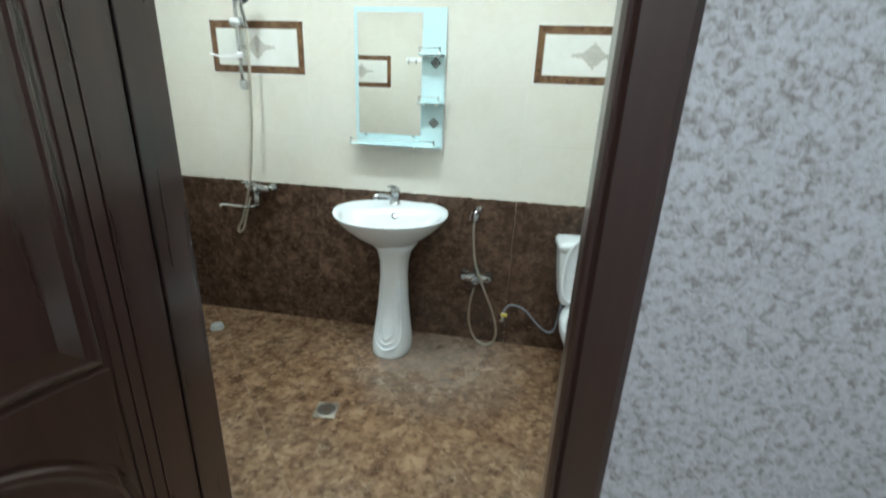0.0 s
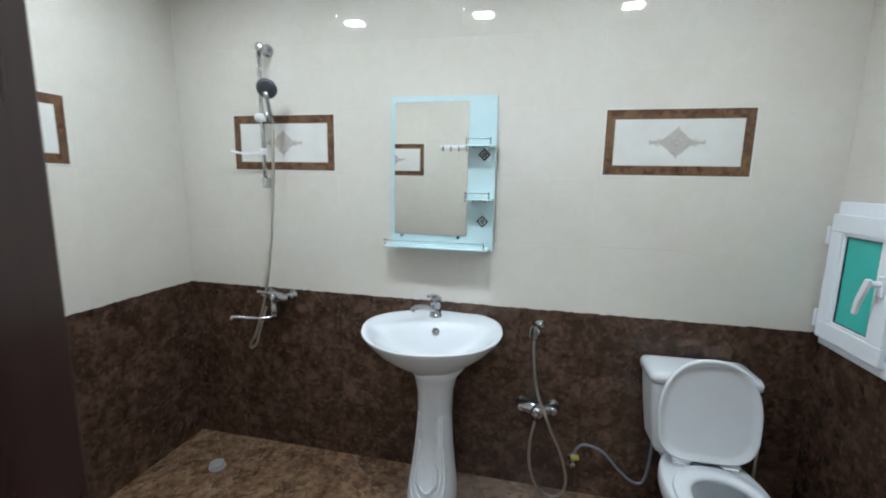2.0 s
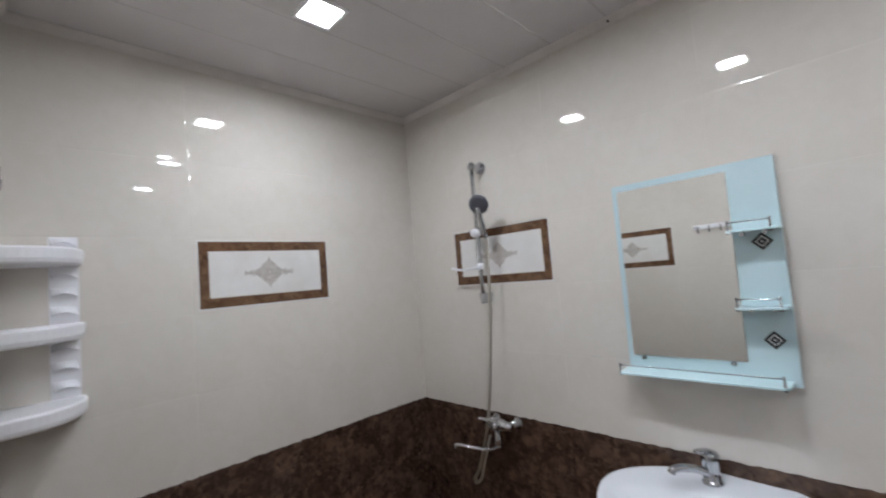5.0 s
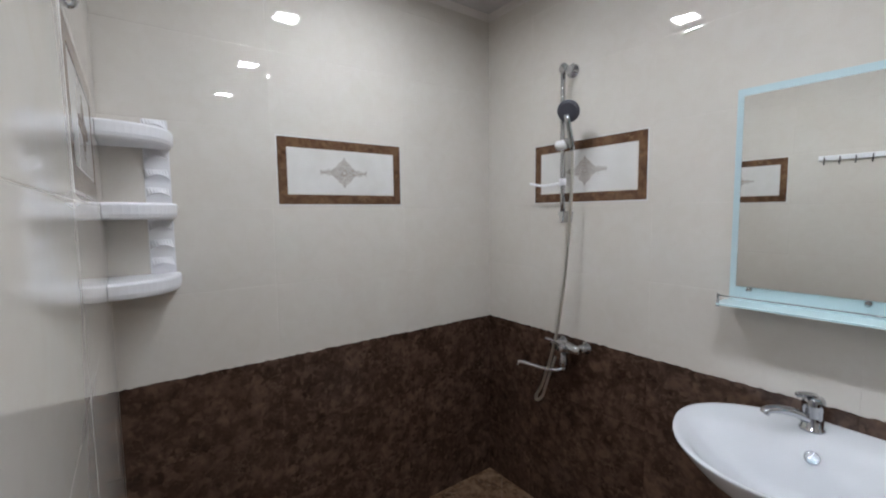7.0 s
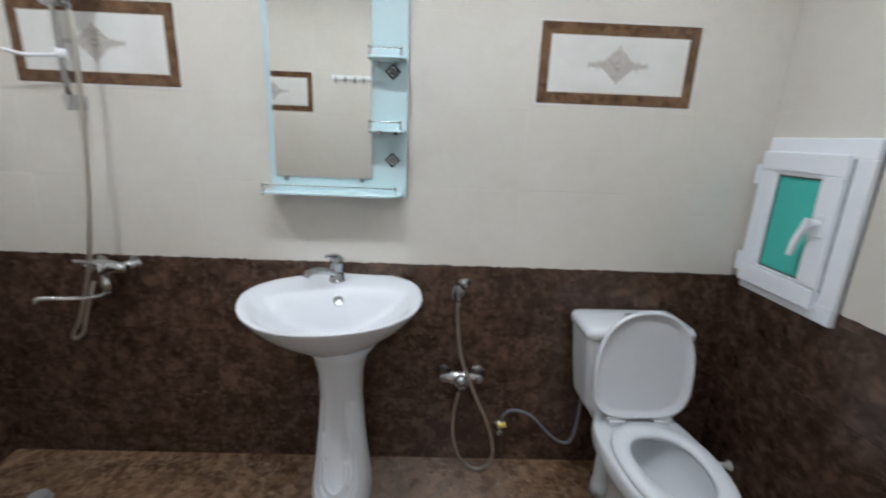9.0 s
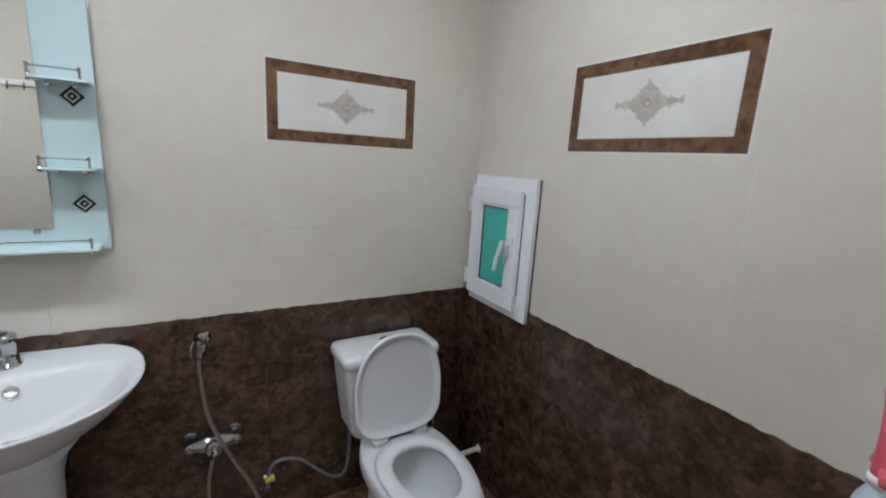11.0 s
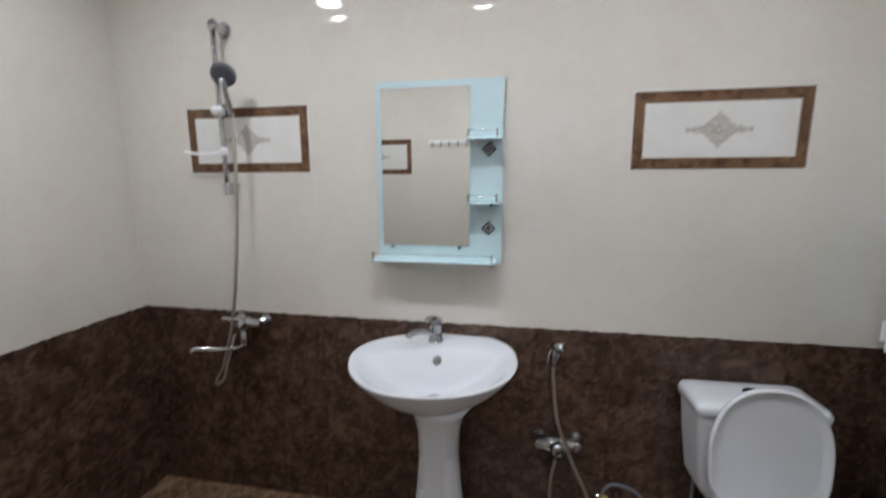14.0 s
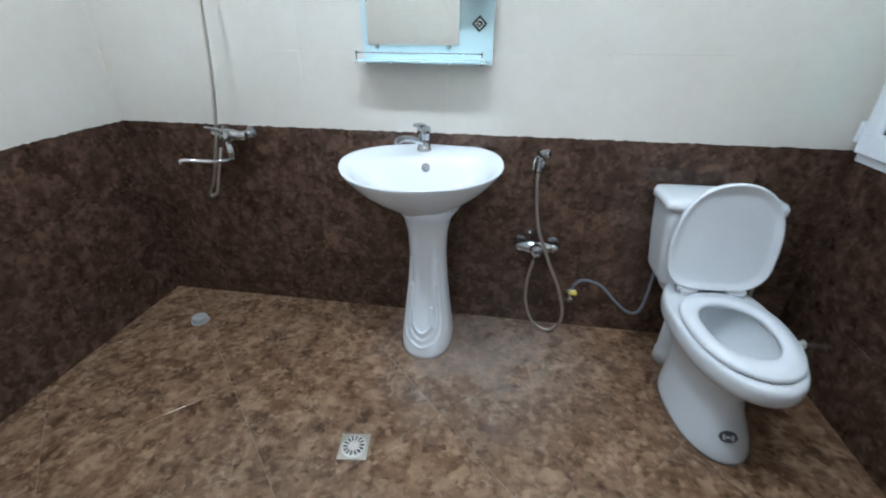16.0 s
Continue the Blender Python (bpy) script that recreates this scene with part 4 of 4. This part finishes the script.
# ---------------------------------------------------------------- hygiene shower beside the basin
def hygiene_shower():
    mx = empty("wall_mixer", (1.914, 0, 0.436))
    bm = bmesh.new()
    turned(bm, (-0.085, -0.050, 0), (1, 0, 0), ((0, 0.014), (0.004, 0.021), (0.03, 0.023), (0.050, 0.031), (0.120, 0.031), (0.14, 0.023), (0.166, 0.021), (0.17, 0.014)))
    part("body", bm, M_CHROME, mx, "chrome mixer body", smooth=True)
    for x in (-0.072, 0.072):
        bm = bmesh.new()
        turned(bm, (x, -0.0005, 0), (0, -1, 0), ((0, 0.030), (0.005, 0.029), (0.013, 0.019), (0.042, 0.018), (0.066, 0.020), (0.070, 0.014)))
        part("union", bm, M_CHROME, mx, "chrome wall union", smooth=True)
    bm = bmesh.new()
    turned(bm, (0, -0.060, -0.004), (0, -1, -0.1), ((0, 0.030), (0.030, 0.029), (0.038, 0.020)))
    tube(bm, ((0, -0.092, -0.006), (0.001, -0.106, -0.008), (0.002, -0.118, -0.012)), 0.012, n=10)
    part("lever", bm, M_CHROME, mx, "chrome lever", smooth=True)
    bm = bmesh.new()
    turned(bm, (-0.005, -0.050, -0.018), (0, 0, -1), ((0, 0.014), (0.02, 0.014), (0.024, 0.010), (0.045, 0.010)))
    part("outlet", bm, M_CHROME, mx, "chrome hose outlet", smooth=True)
    tagged(mx, "chrome wall mixer low on the brown tiled wall", "mixer tap")
    bm = bmesh.new()
    tube(bm, ((1.884, -0.064, 0.775), (1.884, -0.075, 0.72), (1.905, -0.095, 0.56), (1.966, -0.110, 0.40), (2.023, -0.105, 0.27), (2.058, -0.095, 0.14), (2.049, -0.09, 0.055), (1.998, -0.088, 0.020), (1.932, -0.085, 0.058), (1.893, -0.075, 0.16), (1.890, -0.060, 0.27), (1.906, -0.051, 0.365)), 0.0068, n=8, steps=14, ribs=0.0)
    tagged(bm_obj("hygiene_hose", bm, M_STEEL, smooth=True), "flexible metal hose looping down to the floor below the mixer", "hose")
    hs = empty("hygiene_shower", (1.890, 0, 0.80))
    bm = bmesh.new()
    turned(bm, (0, -0.0005, 0.0), (0, -1, 0), ((0, 0.020), (0.005, 0.020), (0.008, 0.012), (0.035, 0.012)))
    cyl(bm, (0, -0.042, -0.020), (0, -0.046, 0.020), 0.017, 0.019, 16)
    part("holder", bm, M_CHROME, hs, "chrome wall holder", smooth=True)
    bm = bmesh.new()
    turned(bm, (-0.006, -0.064, -0.030), (0.06, 0.18, 1), ((0, 0.008), (0.01, 0.011), (0.05, 0.012), (0.068, 0.013), (0.072, 0.010)))
    part("handle", bm, M_CHROME, hs, "chrome handle", smooth=True)
    bm = bmesh.new()
    turned(bm, (-0.012, -0.045, 0.046), (0.80, -0.62, 0.16), ((0, 0.010), (0.004, 0.016), (0.040, 0.018), (0.050, 0.017), (0.052, 0.010)))
    part("nozzle", bm, M_CHROME, hs, "chrome spray nozzle", smooth=True)
    bm = bmesh.new()
    tube(bm, ((-0.016, -0.062, 0.040), (-0.026, -0.078, 0.020), (-0.028, -0.084, -0.012)), 0.004, n=8)
    part("trigger", bm, M_CHROME, hs, "thin chrome trigger", smooth=True)
    tagged(hs, "chrome hand-held hygiene shower in a wall holder", "bidet shower")
    # stop valve and the supply hose of the cistern
    va = empty("stop_valve", (2.090, 0, 0.180))
    bm = bmesh.new()
    turned(bm, (0, -0.0005, 0), (0, -1, 0), ((0, 0.020), (0.005, 0.020), (0.008, 0.010), (0.03, 0.010), (0.034, 0.014), (0.060, 0.014), (0.064, 0.010)))
    part("body", bm, M_CHROME, va, "chrome valve body", smooth=True)
    bm = bmesh.new()
    cyl(bm, (0, -0.046, 0.010), (0.004, -0.046, 0.048), 0.008, 0.009, 12)
    part("nut", bm, M_STEEL, va, "brass nut", smooth=True)
    bm = boxes((-0.010, 0.026, -0.062, -0.034, 0.026, 0.042))
    part("tap_handle", bm, M_YELLOW, va, "yellow plastic tap handle", bevel=0.004)
    tagged(va, "small stop valve with a yellow handle on the wall", "valve")
    bm = bmesh.new()
    tube(bm, ((2.094, -0.046, 0.228), (2.104, -0.046, 0.258), (2.138, -0.05, 0.286), (2.212, -0.055, 0.268), (2.288, -0.065, 0.196), (2.345, -0.07, 0.152), (2.390, -0.07, 0.158), (2.410, -0.065, 0.24), (2.418, -0.06, 0.384)), 0.0062, n=8, steps=10)
    tagged(bm_obj("supply_hose", bm, M_CLEARHOSE, smooth=True), "grey braided water hose from the valve to the cistern", "hose")
    # pipe stub in the far corner and a thin riser with a small valve
    bm = bmesh.new()
    turned(bm, (W - 0.0005, -0.185, 0.150), (-1, 0, 0), ((0, 0.020), (0.004, 0.020), (0.005, 0.0115), (0.112, 0.0115), (0.113, 0.009), (0.06, 0.008)))
    tagged(bm_obj("pipe_stub", bm, M_FABRICWHITE, smooth=False), "short ivory plastic pipe stub on the wall beside the toilet", "pipe")
    rv = empty("riser_valve", (2.845, 0, 0))
    bm = bmesh.new()
    cyl(bm, (0, -0.016, 0.0), (0, -0.016, 0.40), 0.006, n=10)
    part("pipe", bm, M_STEEL, rv, "thin metal riser", smooth=True)
    bm = bmesh.new()
    turned(bm, (0, -0.0005, 0.41), (0, -1, 0), ((0, 0.018), (0.004, 0.018), (0.006, 0.010), (0.032, 0.010), (0.036, 0.006)), 14)
    part("cap", bm, M_CHROME, rv, "chrome cap", smooth=True)
    tagged(rv, "thin metal riser pipe with a chrome cap behind the toilet", "pipe")


hygiene_shower()


# ---------------------------------------------------------------- corner shelf
def corner_shelf():
    cs = empty("corner_shelf", (0.0, -D, 0))
    R = 0.198
    for z in (1.700, 1.466, 1.230):
        bm = bmesh.new()
        n = 16

        def arc(r, zz):
            pts = [(0.0008, 0.0008, zz), (r, 0.0008, zz)]
            # flattened quarter with rounded ends
            for i in range(1, n):
                a = math.pi / 2 * i / n
                e = 2 / 2.3
                pts.append((max(0.0008, r * abs(math.cos(a)) ** e), max(0.0008, r * abs(math.sin(a)) ** e), zz))
            pts.append((0.0008, r, zz))
            return pts
        loft(bm, [arc(R - 0.012, z), arc(R - 0.004, z + 0.005), arc(R, z + 0.016), arc(R + 0.002, z + 0.044), arc(R - 0.001, z + 0.049), arc(R - 0.005, z + 0.051)])
        part("tray", bm, M_PLASTIC, cs, "white quarter-round plastic tray")
    # side plates with curved louvres
    for side in (0,):
        for z0, z1 in ((1.2815, 1.4655), (1.5175, 1.6995), (1.7515, 1.795)):
            a0, a1 = 0.112, 0.186
            def place(u, d, z):
                return (d, u, z) if side == 0 else (u, d, z)
            bm = bmesh.new()
            loft(bm, [[place(u, d, z) for u, d in ((a0, 0.001), (a1, 0.001), (a1, 0.004), (a0, 0.004))] for z in (z0, z1)])
            pl = part("side_plate", bm, M_PLASTIC, cs, "white louvred side plate")
            k = max(1, int((z1 - z0) / 0.046))
            for i in range(k):
                zc = z0 + (i + 0.5) * (z1 - z0) / k
                bm = bmesh.new()
                rows = []
                for j in range(9):
                    u = a0 + 0.003 + (a1 - a0 - 0.006) * j / 8
                    s = math.sin(math.pi * j / 8)
                    rows.append([place(u, 0.0041, zc + 0.024), place(u, 0.0050 + 0.022 * s, zc - 0.006 + 0.012 * s), place(u, 0.0046 + 0.020 * s, zc - 0.008 + 0.012 * s), place(u, 0.0041, zc - 0.006 + 0.012 * s)])
                loft(bm, rows)
                part("louvre", bm, M_PLASTIC, pl)
    tagged(cs, "white plastic three-tier corner shelf, empty, on the tiled wall", "shelf")


corner_shelf()


# ---------------------------------------------------------------- coat hooks beside the door
def hook_rail():
    hr = empty("hook_rail", (1.195, -D, 1.757))
    part("rail", boxes((-0.160, 0.160, 0.0005, 0.012, -0.014, 0.014)), M_PLASTIC, hr, "white rail", bevel=0.003)
    for i in range(5):
        x = -0.132 + 0.066 * i
        bm = bmesh.new()
        tube(bm, ((x, 0.012, 0.004), (x, 0.015, -0.002), (x, 0.015, -0.026), (x, 0.020, -0.037), (x, 0.027, -0.032), (x, 0.029, -0.016)), 0.0032, n=8)
        part("hook", bm, M_CHROME, hr, "chrome wire hook", smooth=True)
    tagged(hr, "white rail with five chrome hooks on the tiled wall", "coat hooks")


hook_rail()


# ---------------------------------------------------------------- floor drains
def drains():
    d = empty("floor_drain", (1.311, -0.823, 0.0))
    d.matrix_basis = pose(1.311, -0.823, 0.0, 0, 0, 8)
    part("plate", boxes((-0.050, 0.050, -0.050, 0.050, 0.0002, 0.004)), M_STEEL, d, "square steel plate", bevel=0.0015)
    bm = bmesh.new()
    turned(bm, (0, 0, 0.004), (0, 0, 1), ((0, 0.044), (0.0025, 0.044), (0.003, 0.042), (0.003, 0.002)), 32)
    part("grate", bm, M_STRIP, d, "round slotted grate")
    bm = bmesh.new()
    for i in range(14):
        a = 2 * math.pi * i / 14 + 0.1
        u, v = Vector((math.cos(a), math.sin(a), 0)), Vector((-math.sin(a), math.cos(a), 0))
        loft(bm, [[u * r + v * w * s + Vector((0, 0, z)) for r, s in ((0.020, -1), (0.037, -1.5), (0.037, 1.5), (0.020, 1))] for z, w in ((0.0066, 0.0022), (0.0074, 0.0022))])
    part("slots", bm, M_BLACK, d, "dark radial slots")
    tagged(d, "square steel floor drain with a round slotted grate", "floor drain")
    bm = bmesh.new()
    turned(bm, (0.329, -0.271, 0.0002), (0, 0, 1), ((0, 0.040), (0.005, 0.040), (0.008, 0.036), (0.020, 0.035), (0.026, 0.033), (0.028, 0.028), (0.024, 0.004)), 28)
    tagged(bm_obj("drain_cap", bm, M_DRAIN, smooth=False, bevel=0.001), "round grey drain cap on the floor in the shower corner", "floor drain")


drains()


# ---------------------------------------------------------------- spray bottle on a small ledge by the door
def spray_bottle():
    tagged(bm_obj("wall_ledge", boxes((2.74, W - 0.0005, -1.655, -1.385, 0.818, 0.836)), M_PLASTIC, bevel=0.004), "small white wall ledge beside the door", "shelf")
    sb = empty("spray_bottle", (2.835, -1.462, 0.8365), 20)
    bm = bmesh.new()
    loft(bm, [[(a * math.cos(2 * math.pi * i / 28), b * math.sin(2 * math.pi * i / 28), z) for i in range(28)] for z, a, b in ((0, 0.040, 0.028), (0.005, 0.044, 0.031), (0.11, 0.044, 0.031), (0.145, 0.034, 0.026), (0.170, 0.017, 0.016), (0.182, 0.015, 0.015))])
    part("bottle", bm, M_BOTTLE, sb, "pale blue bottle", smooth=True)
    bm = bmesh.new()
    turned(bm, (0, 0, 0.178), (0, 0, 1), ((0, 0.018), (0.016, 0.018), (0.018, 0.014)))
    part("collar", bm, M_PLASTIC, sb, "white screw collar", smooth=True)
    bm = bmesh.new()
    tube(bm, ((0, 0, 0.190), (0.002, 0, 0.225), (0.008, 0, 0.262), (0.030, 0, 0.300), (0.060, 0, 0.318)), 0.0165, n=14)
    part("spray_head", bm, M_PINK, sb, "pink spray head", smooth=True)
    bm = bmesh.new()
    tube(bm, ((-0.036, 0, 0.200), (-0.004, 0, 0.206), (0.040, 0.0, 0.204), (0.062, 0, 0.188)), 0.0105, n=12)
    part("trigger", bm, M_PINK, sb, "pink trigger", smooth=True)
    tagged(sb, "pale blue spray bottle with a pink spray head", "spray bottle")


spray_bottle()


# ---------------------------------------------------------------- tiles
TILE_MESH = {}


def tile_mesh(w, h, mat, key, jagged=0):
    """A cushion-edged tile, front face at z = 0, thickness WALL; jagged: a chipped saw-cut top edge."""
    k = (round(w, 3), round(h, 3), key, jagged)
    if k in TILE_MESH:
        return TILE_MESH[k]
    g = 0.00025
    x0, x1, y0, y1 = g, w - g, g, h - g
    me = bpy.data.meshes.new(key)
    bm = bmesh.new()
    rnd = random.Random(len(TILE_MESH) + 5)

    def ring(i, z, jag=True):
        pts = [(x0 + i, y0 + i, z), (x1 - i, y0 + i, z)]
        if jagged:
            n = max(3, int(w / 0.016))
            top = [(x1 - i - (x1 - x0 - 2 * i) * j / n, y1 - i + off[j % len(off)], z) for j in range(n + 1)]
        else:
            top = [(x1 - i, y1 - i, z), (x0 + i, y1 - i, z)]
        return pts + top
    off = [rnd.uniform(-0.0035, 0.0015) for _ in range(64)]
    lift = 0.004 if jagged or key == "dado" else 0.0
    loft(bm, [ring(0, -WALL), ring(0, -0.00032 + lift), ring(0.0008, -0.00022 + lift), ring(0.0050, -0.00008 + lift), ring(0.0100, lift), ring(0.0120, lift)], True, True)
    bmesh.ops.recalc_face_normals(bm, faces=bm.faces[:])
    bm.to_mesh(me)
    bm.free()
    me.shade_smooth()
    me.attributes.new("sharp_edge", "BOOLEAN", "EDGE")
    sharp = [False] * len(me.edges)
    for e in me.edges:
        za, zb = me.vertices[e.vertices[0]].co.z, me.vertices[e.vertices[1]].co.z
        if min(za, zb) < -0.005:
            sharp[e.index] = True
    me.attributes["sharp_edge"].data.foreach_set("value", sharp)
    me.materials.append(mat)
    TILE_MESH[k] = me
    return me


def cut(r, holes):
    """The rectangle r (u0, u1, v0, v1) less the holes, as rectangles."""
    out = [r]
    for a0, a1, b0, b1 in holes:
        nxt = []
        for u0, u1, v0, v1 in out:
            if a1 <= u0 or a0 >= u1 or b1 <= v0 or b0 >= v1:
                nxt.append((u0, u1, v0, v1))
                continue
            if b0 > v0:
                nxt.append((u0, u1, v0, b0))
            if b1 < v1:
                nxt.append((u0, u1, b1, v1))
            m0, m1 = max(v0, b0), min(v1, b1)
            if a0 > u0:
                nxt.append((u0, a0, m0, m1))
            if a1 < u1:
                nxt.append((a1, u1, m0, m1))
        out = nxt
    return [r for r in out if r[1] - r[0] > 0.006 and r[3] - r[2] > 0.006]


ORN = {}


def decor(parent_tile):
    """Printed marble band, ivory field and lacy lozenge of a decor tile (0.6 x 0.3)."""
    if not ORN:
        bm = bmesh.new()
        o, i = (0.0225, 0.5775, 0.017, 0.283), (0.0585, 0.5415, 0.056, 0.244)
        ring = lambda r, z: [(r[0], r[2], z), (r[1], r[2], z), (r[1], r[3], z), (r[0], r[3], z)]
        loft(bm, [ring(o, 0.0001), ring((o[0] + 0.001, o[1] - 0.001, o[2] + 0.001, o[3] - 0.001), 0.0013), ring((i[0] - 0.001, i[1] + 0.001, i[2] - 0.001, i[3] + 0.001), 0.0013), ring(i, 0.0001)], False, False)
        ORN["band"] = bm
        bm = bmesh.new()
        loft(bm, [ring((i[0] + 0.003, i[1] - 0.003, i[2] + 0.003, i[3] - 0.003), 0.0001), ring((i[0] + 0.004, i[1] - 0.004, i[2] + 0.004, i[3] - 0.004), 0.0006)], False, True)
        ORN["field"] = bm
        bm = bmesh.new()
        big, small = (o[0] - 0.006, o[1] + 0.006, o[2] - 0.006, o[3] + 0.006), (o[0] - 0.0005, o[1] + 0.0005, o[2] - 0.0005, o[3] + 0.0005)
        loft(bm, [ring(big, 0.0001), ring((big[0] + 0.001, big[1] - 0.001, big[2] + 0.001, big[3] - 0.001), 0.0010), ring(small, 0.0010), ring(small, 0.0001)], False, False)
        ORN["lip"] = bm
        bm = bmesh.new()

        def annulus(cx, cy, r, t, n=10):
            loft(bm, [[(cx + q * math.cos(2 * math.pi * k / n), cy + q * math.sin(2 * math.pi * k / n), z) for k in range(n)] for q, z in ((r, 0.0007), (r, 0.0011), (r - t, 0.0011), (r - t, 0.0007))], False, False)
        cx, cy = 0.3, 0.15
        rnd = random.Random(3)
        # rings packed in a lozenge with drawn-out tips
        for a in range(-11, 12):
            for b in range(-6, 7):
                x, y = a * 0.0112, b * 0.0118 + (0.0059 if a % 2 else 0)
                u = abs(x) / 0.108
                lim = max(0.060 * (1 - u / 0.60), 0.014 * (1 - u) + 0.0075)
                if u < 1.0 and abs(y) < lim and not (abs(x) < 0.006 and abs(y) < 0.006):
                    annulus(cx + x, cy + y, 0.0052 + rnd.uniform(-0.0008, 0.0005), 0.0013, 8)
        annulus(cx, cy, 0.011, 0.003, 14)
        # printed ground of the lozenge: a four-pointed star with hollow sides
        gb = bmesh.new()
        edge = []
        for k in range(64):
            q, f = divmod(k, 16)
            f = f / 16
            u = 1 - f if q % 2 == 0 else f
            wob = 0.0022 * math.sin(k * 2.3)
            edge.append((cx + (1 if q in (0, 3) else -1) * (0.108 * u), cy + (1 if q < 2 else -1) * (max(0.060 * (1 - u / 0.62), 0.010 * (1 - u) + 0.0035) + 0.6 * wob)))
        loft(gb, [[(x, y, z) for x, y in edge] for z in (0.0003, 0.00072)])
        ORN["ground"] = gb
        ORN["lozenge"] = bm
        for k, mt in (("band", M_BAND), ("field", M_FIELD), ("lip", M_FIELD), ("ground", M_ORNGROUND), ("lozenge", M_ORNAMENT)):
            me = bpy.data.meshes.new(k)
            bmesh.ops.recalc_face_normals(ORN[k], faces=ORN[k].faces[:])
            ORN[k].to_mesh(me)
            ORN[k].free()
            me.materials.append(mt)
            ORN[k] = me
    for nm, lab in (("band", "brown marble-look printed border"), ("field", "ivory printed field"), ("lip", "thin ivory edge line"), ("ground", "pale beige lozenge print"), ("lozenge", "lacy grey-beige lozenge print")):
        ob = new(nm, ORN[nm])
        ob.parent = parent_tile
        tagged(ob, lab)


def tile_wall(wall, origin, u, n, length, joint, holes=(), decors=(), dado=True, lift=0.0):
    """Tiles a wall whose front runs from origin along u; joint: the place of a vertical joint along it; decors: the left joint of each decor tile."""
    u, n, v = Vector(u), Vector(n), Vector((0, 0, 1))
    rot = Matrix((u, v, n)).transposed().to_4x4()
    first = joint - 0.6 * math.ceil(joint / 0.6)
    rows = int(math.ceil(H / 0.3))
    k = 0
    while first + 0.6 * k < length:
        a, b = max(0, first + 0.6 * k), min(length, first + 0.6 * (k + 1))
        k += 1
        if b - a < 0.008:
            continue
        for r in range(rows):
            z0, z1 = (0.3 * r + lift if r else 0.0), min(0.3 * (r + 1) + lift, H + 0.004)
            brown = dado and r < 3
            for u0, u1, v0, v1 in cut((a, b, z0, z1), holes):
                is_decor = r == 5 and any(abs(d - u0) < 0.01 for d in decors) and u1 - u0 > 0.59
                jag = 1 if brown and abs(v1 - DADO - lift) < 1e-6 else 0
                mat = M_DADO if brown else M_CREAM
                me = tile_mesh(u1 - u0, v1 - v0, mat, "decor" if is_decor else "dado" if brown else "wall", jag + (k if jag else 0))
                t = new("decor_tile" if is_decor else "tile", me)
                t.parent = wall
                p = Vector(origin) + u * u0 + v * v0
                t.matrix_basis = Matrix.Translation(p) @ rot
                if is_decor:
                    decor(t)


tile_wall(north, (0, 0, 0), (1, 0, 0), (0, -1, 0), W, 0.307, decors=(0.307, 2.107))
tile_wall(west, (0, -D, 0), (0, 1, 0), (1, 0, 0), D, D - 1.144, decors=(D - 1.144,))
tile_wall(east, (W, 0, 0), (0, -1, 0), (-1, 0, 0), D, 0.513, holes=((-yh, -yl, zl, zh),), decors=(0.513,), lift=0.018)
tile_wall(south, (W, -D, 0), (-1, 0, 0), (0, 1, 0), W, W - 0.917, holes=((W - DOOR_R, W - DOOR_L, 0, DOOR_H),), decors=(W - 0.917,), dado=False)


# floor: 0.6 m tiles laid at 45 degrees, clipped at the walls
def clip(poly, ax, lim, keep_less):
    out = []
    for p, q in zip(poly, poly[1:] + poly[:1]):
        ip, iq = (p[ax] <= lim) == keep_less, (q[ax] <= lim) == keep_less
        if ip:
            out.append(p)
        if ip != iq:
            s = (lim - p[ax]) / (q[ax] - p[ax])
            out.append(tuple(p[k] + s * (q[k] - p[k]) for k in (0, 1)))
    return out


S = 0.6 * math.sqrt(2)
A0, B0 = 0.947, 2.22            # joints: x + y = A0 + i S, x - y = B0 + j S
for i in range(-5, 6):
    for j in range(-5, 6):
        cor = []
        for p, q in ((0, 0), (1, 0), (1, 1), (0, 1)):
            sp, df = A0 + (i + p) * S + (0.0010 if p == 0 else -0.0010), B0 + (j + q) * S + (0.0010 if q == 0 else -0.0010)
            cor.append(((sp + df) / 2, (sp - df) / 2))
        for ax, lim, kl in ((0, 0.0, False), (0, W, True), (1, -D, False), (1, 0.0, True)):
            cor = clip(cor, ax, lim, kl) if cor else cor
        if len(cor) < 3:
            continue
        c = Vector((sum(p[0] for p in cor) / len(cor), sum(p[1] for p in cor) / len(cor), 0))
        area = abs(sum(p[0] * q[1] - q[0] * p[1] for p, q in zip(cor, cor[1:] + cor[:1]))) / 2
        if area < 0.0008:
            continue
        bm = bmesh.new()
        rows = []
        for k, z in ((0, -0.0088), (0, -0.0010), (0.0015, 0.0)):
            rows.append([(p[0] - c.x - k * math.copysign(1, p[0] - c.x), p[1] - c.y - k * math.copysign(1, p[1] - c.y), z) for p in cor])
        loft(bm, rows)
        t = bm_obj("tile", bm, M_FLOOR, floor_core)
        t.matrix_basis = pose(c.x, c.y, 0)
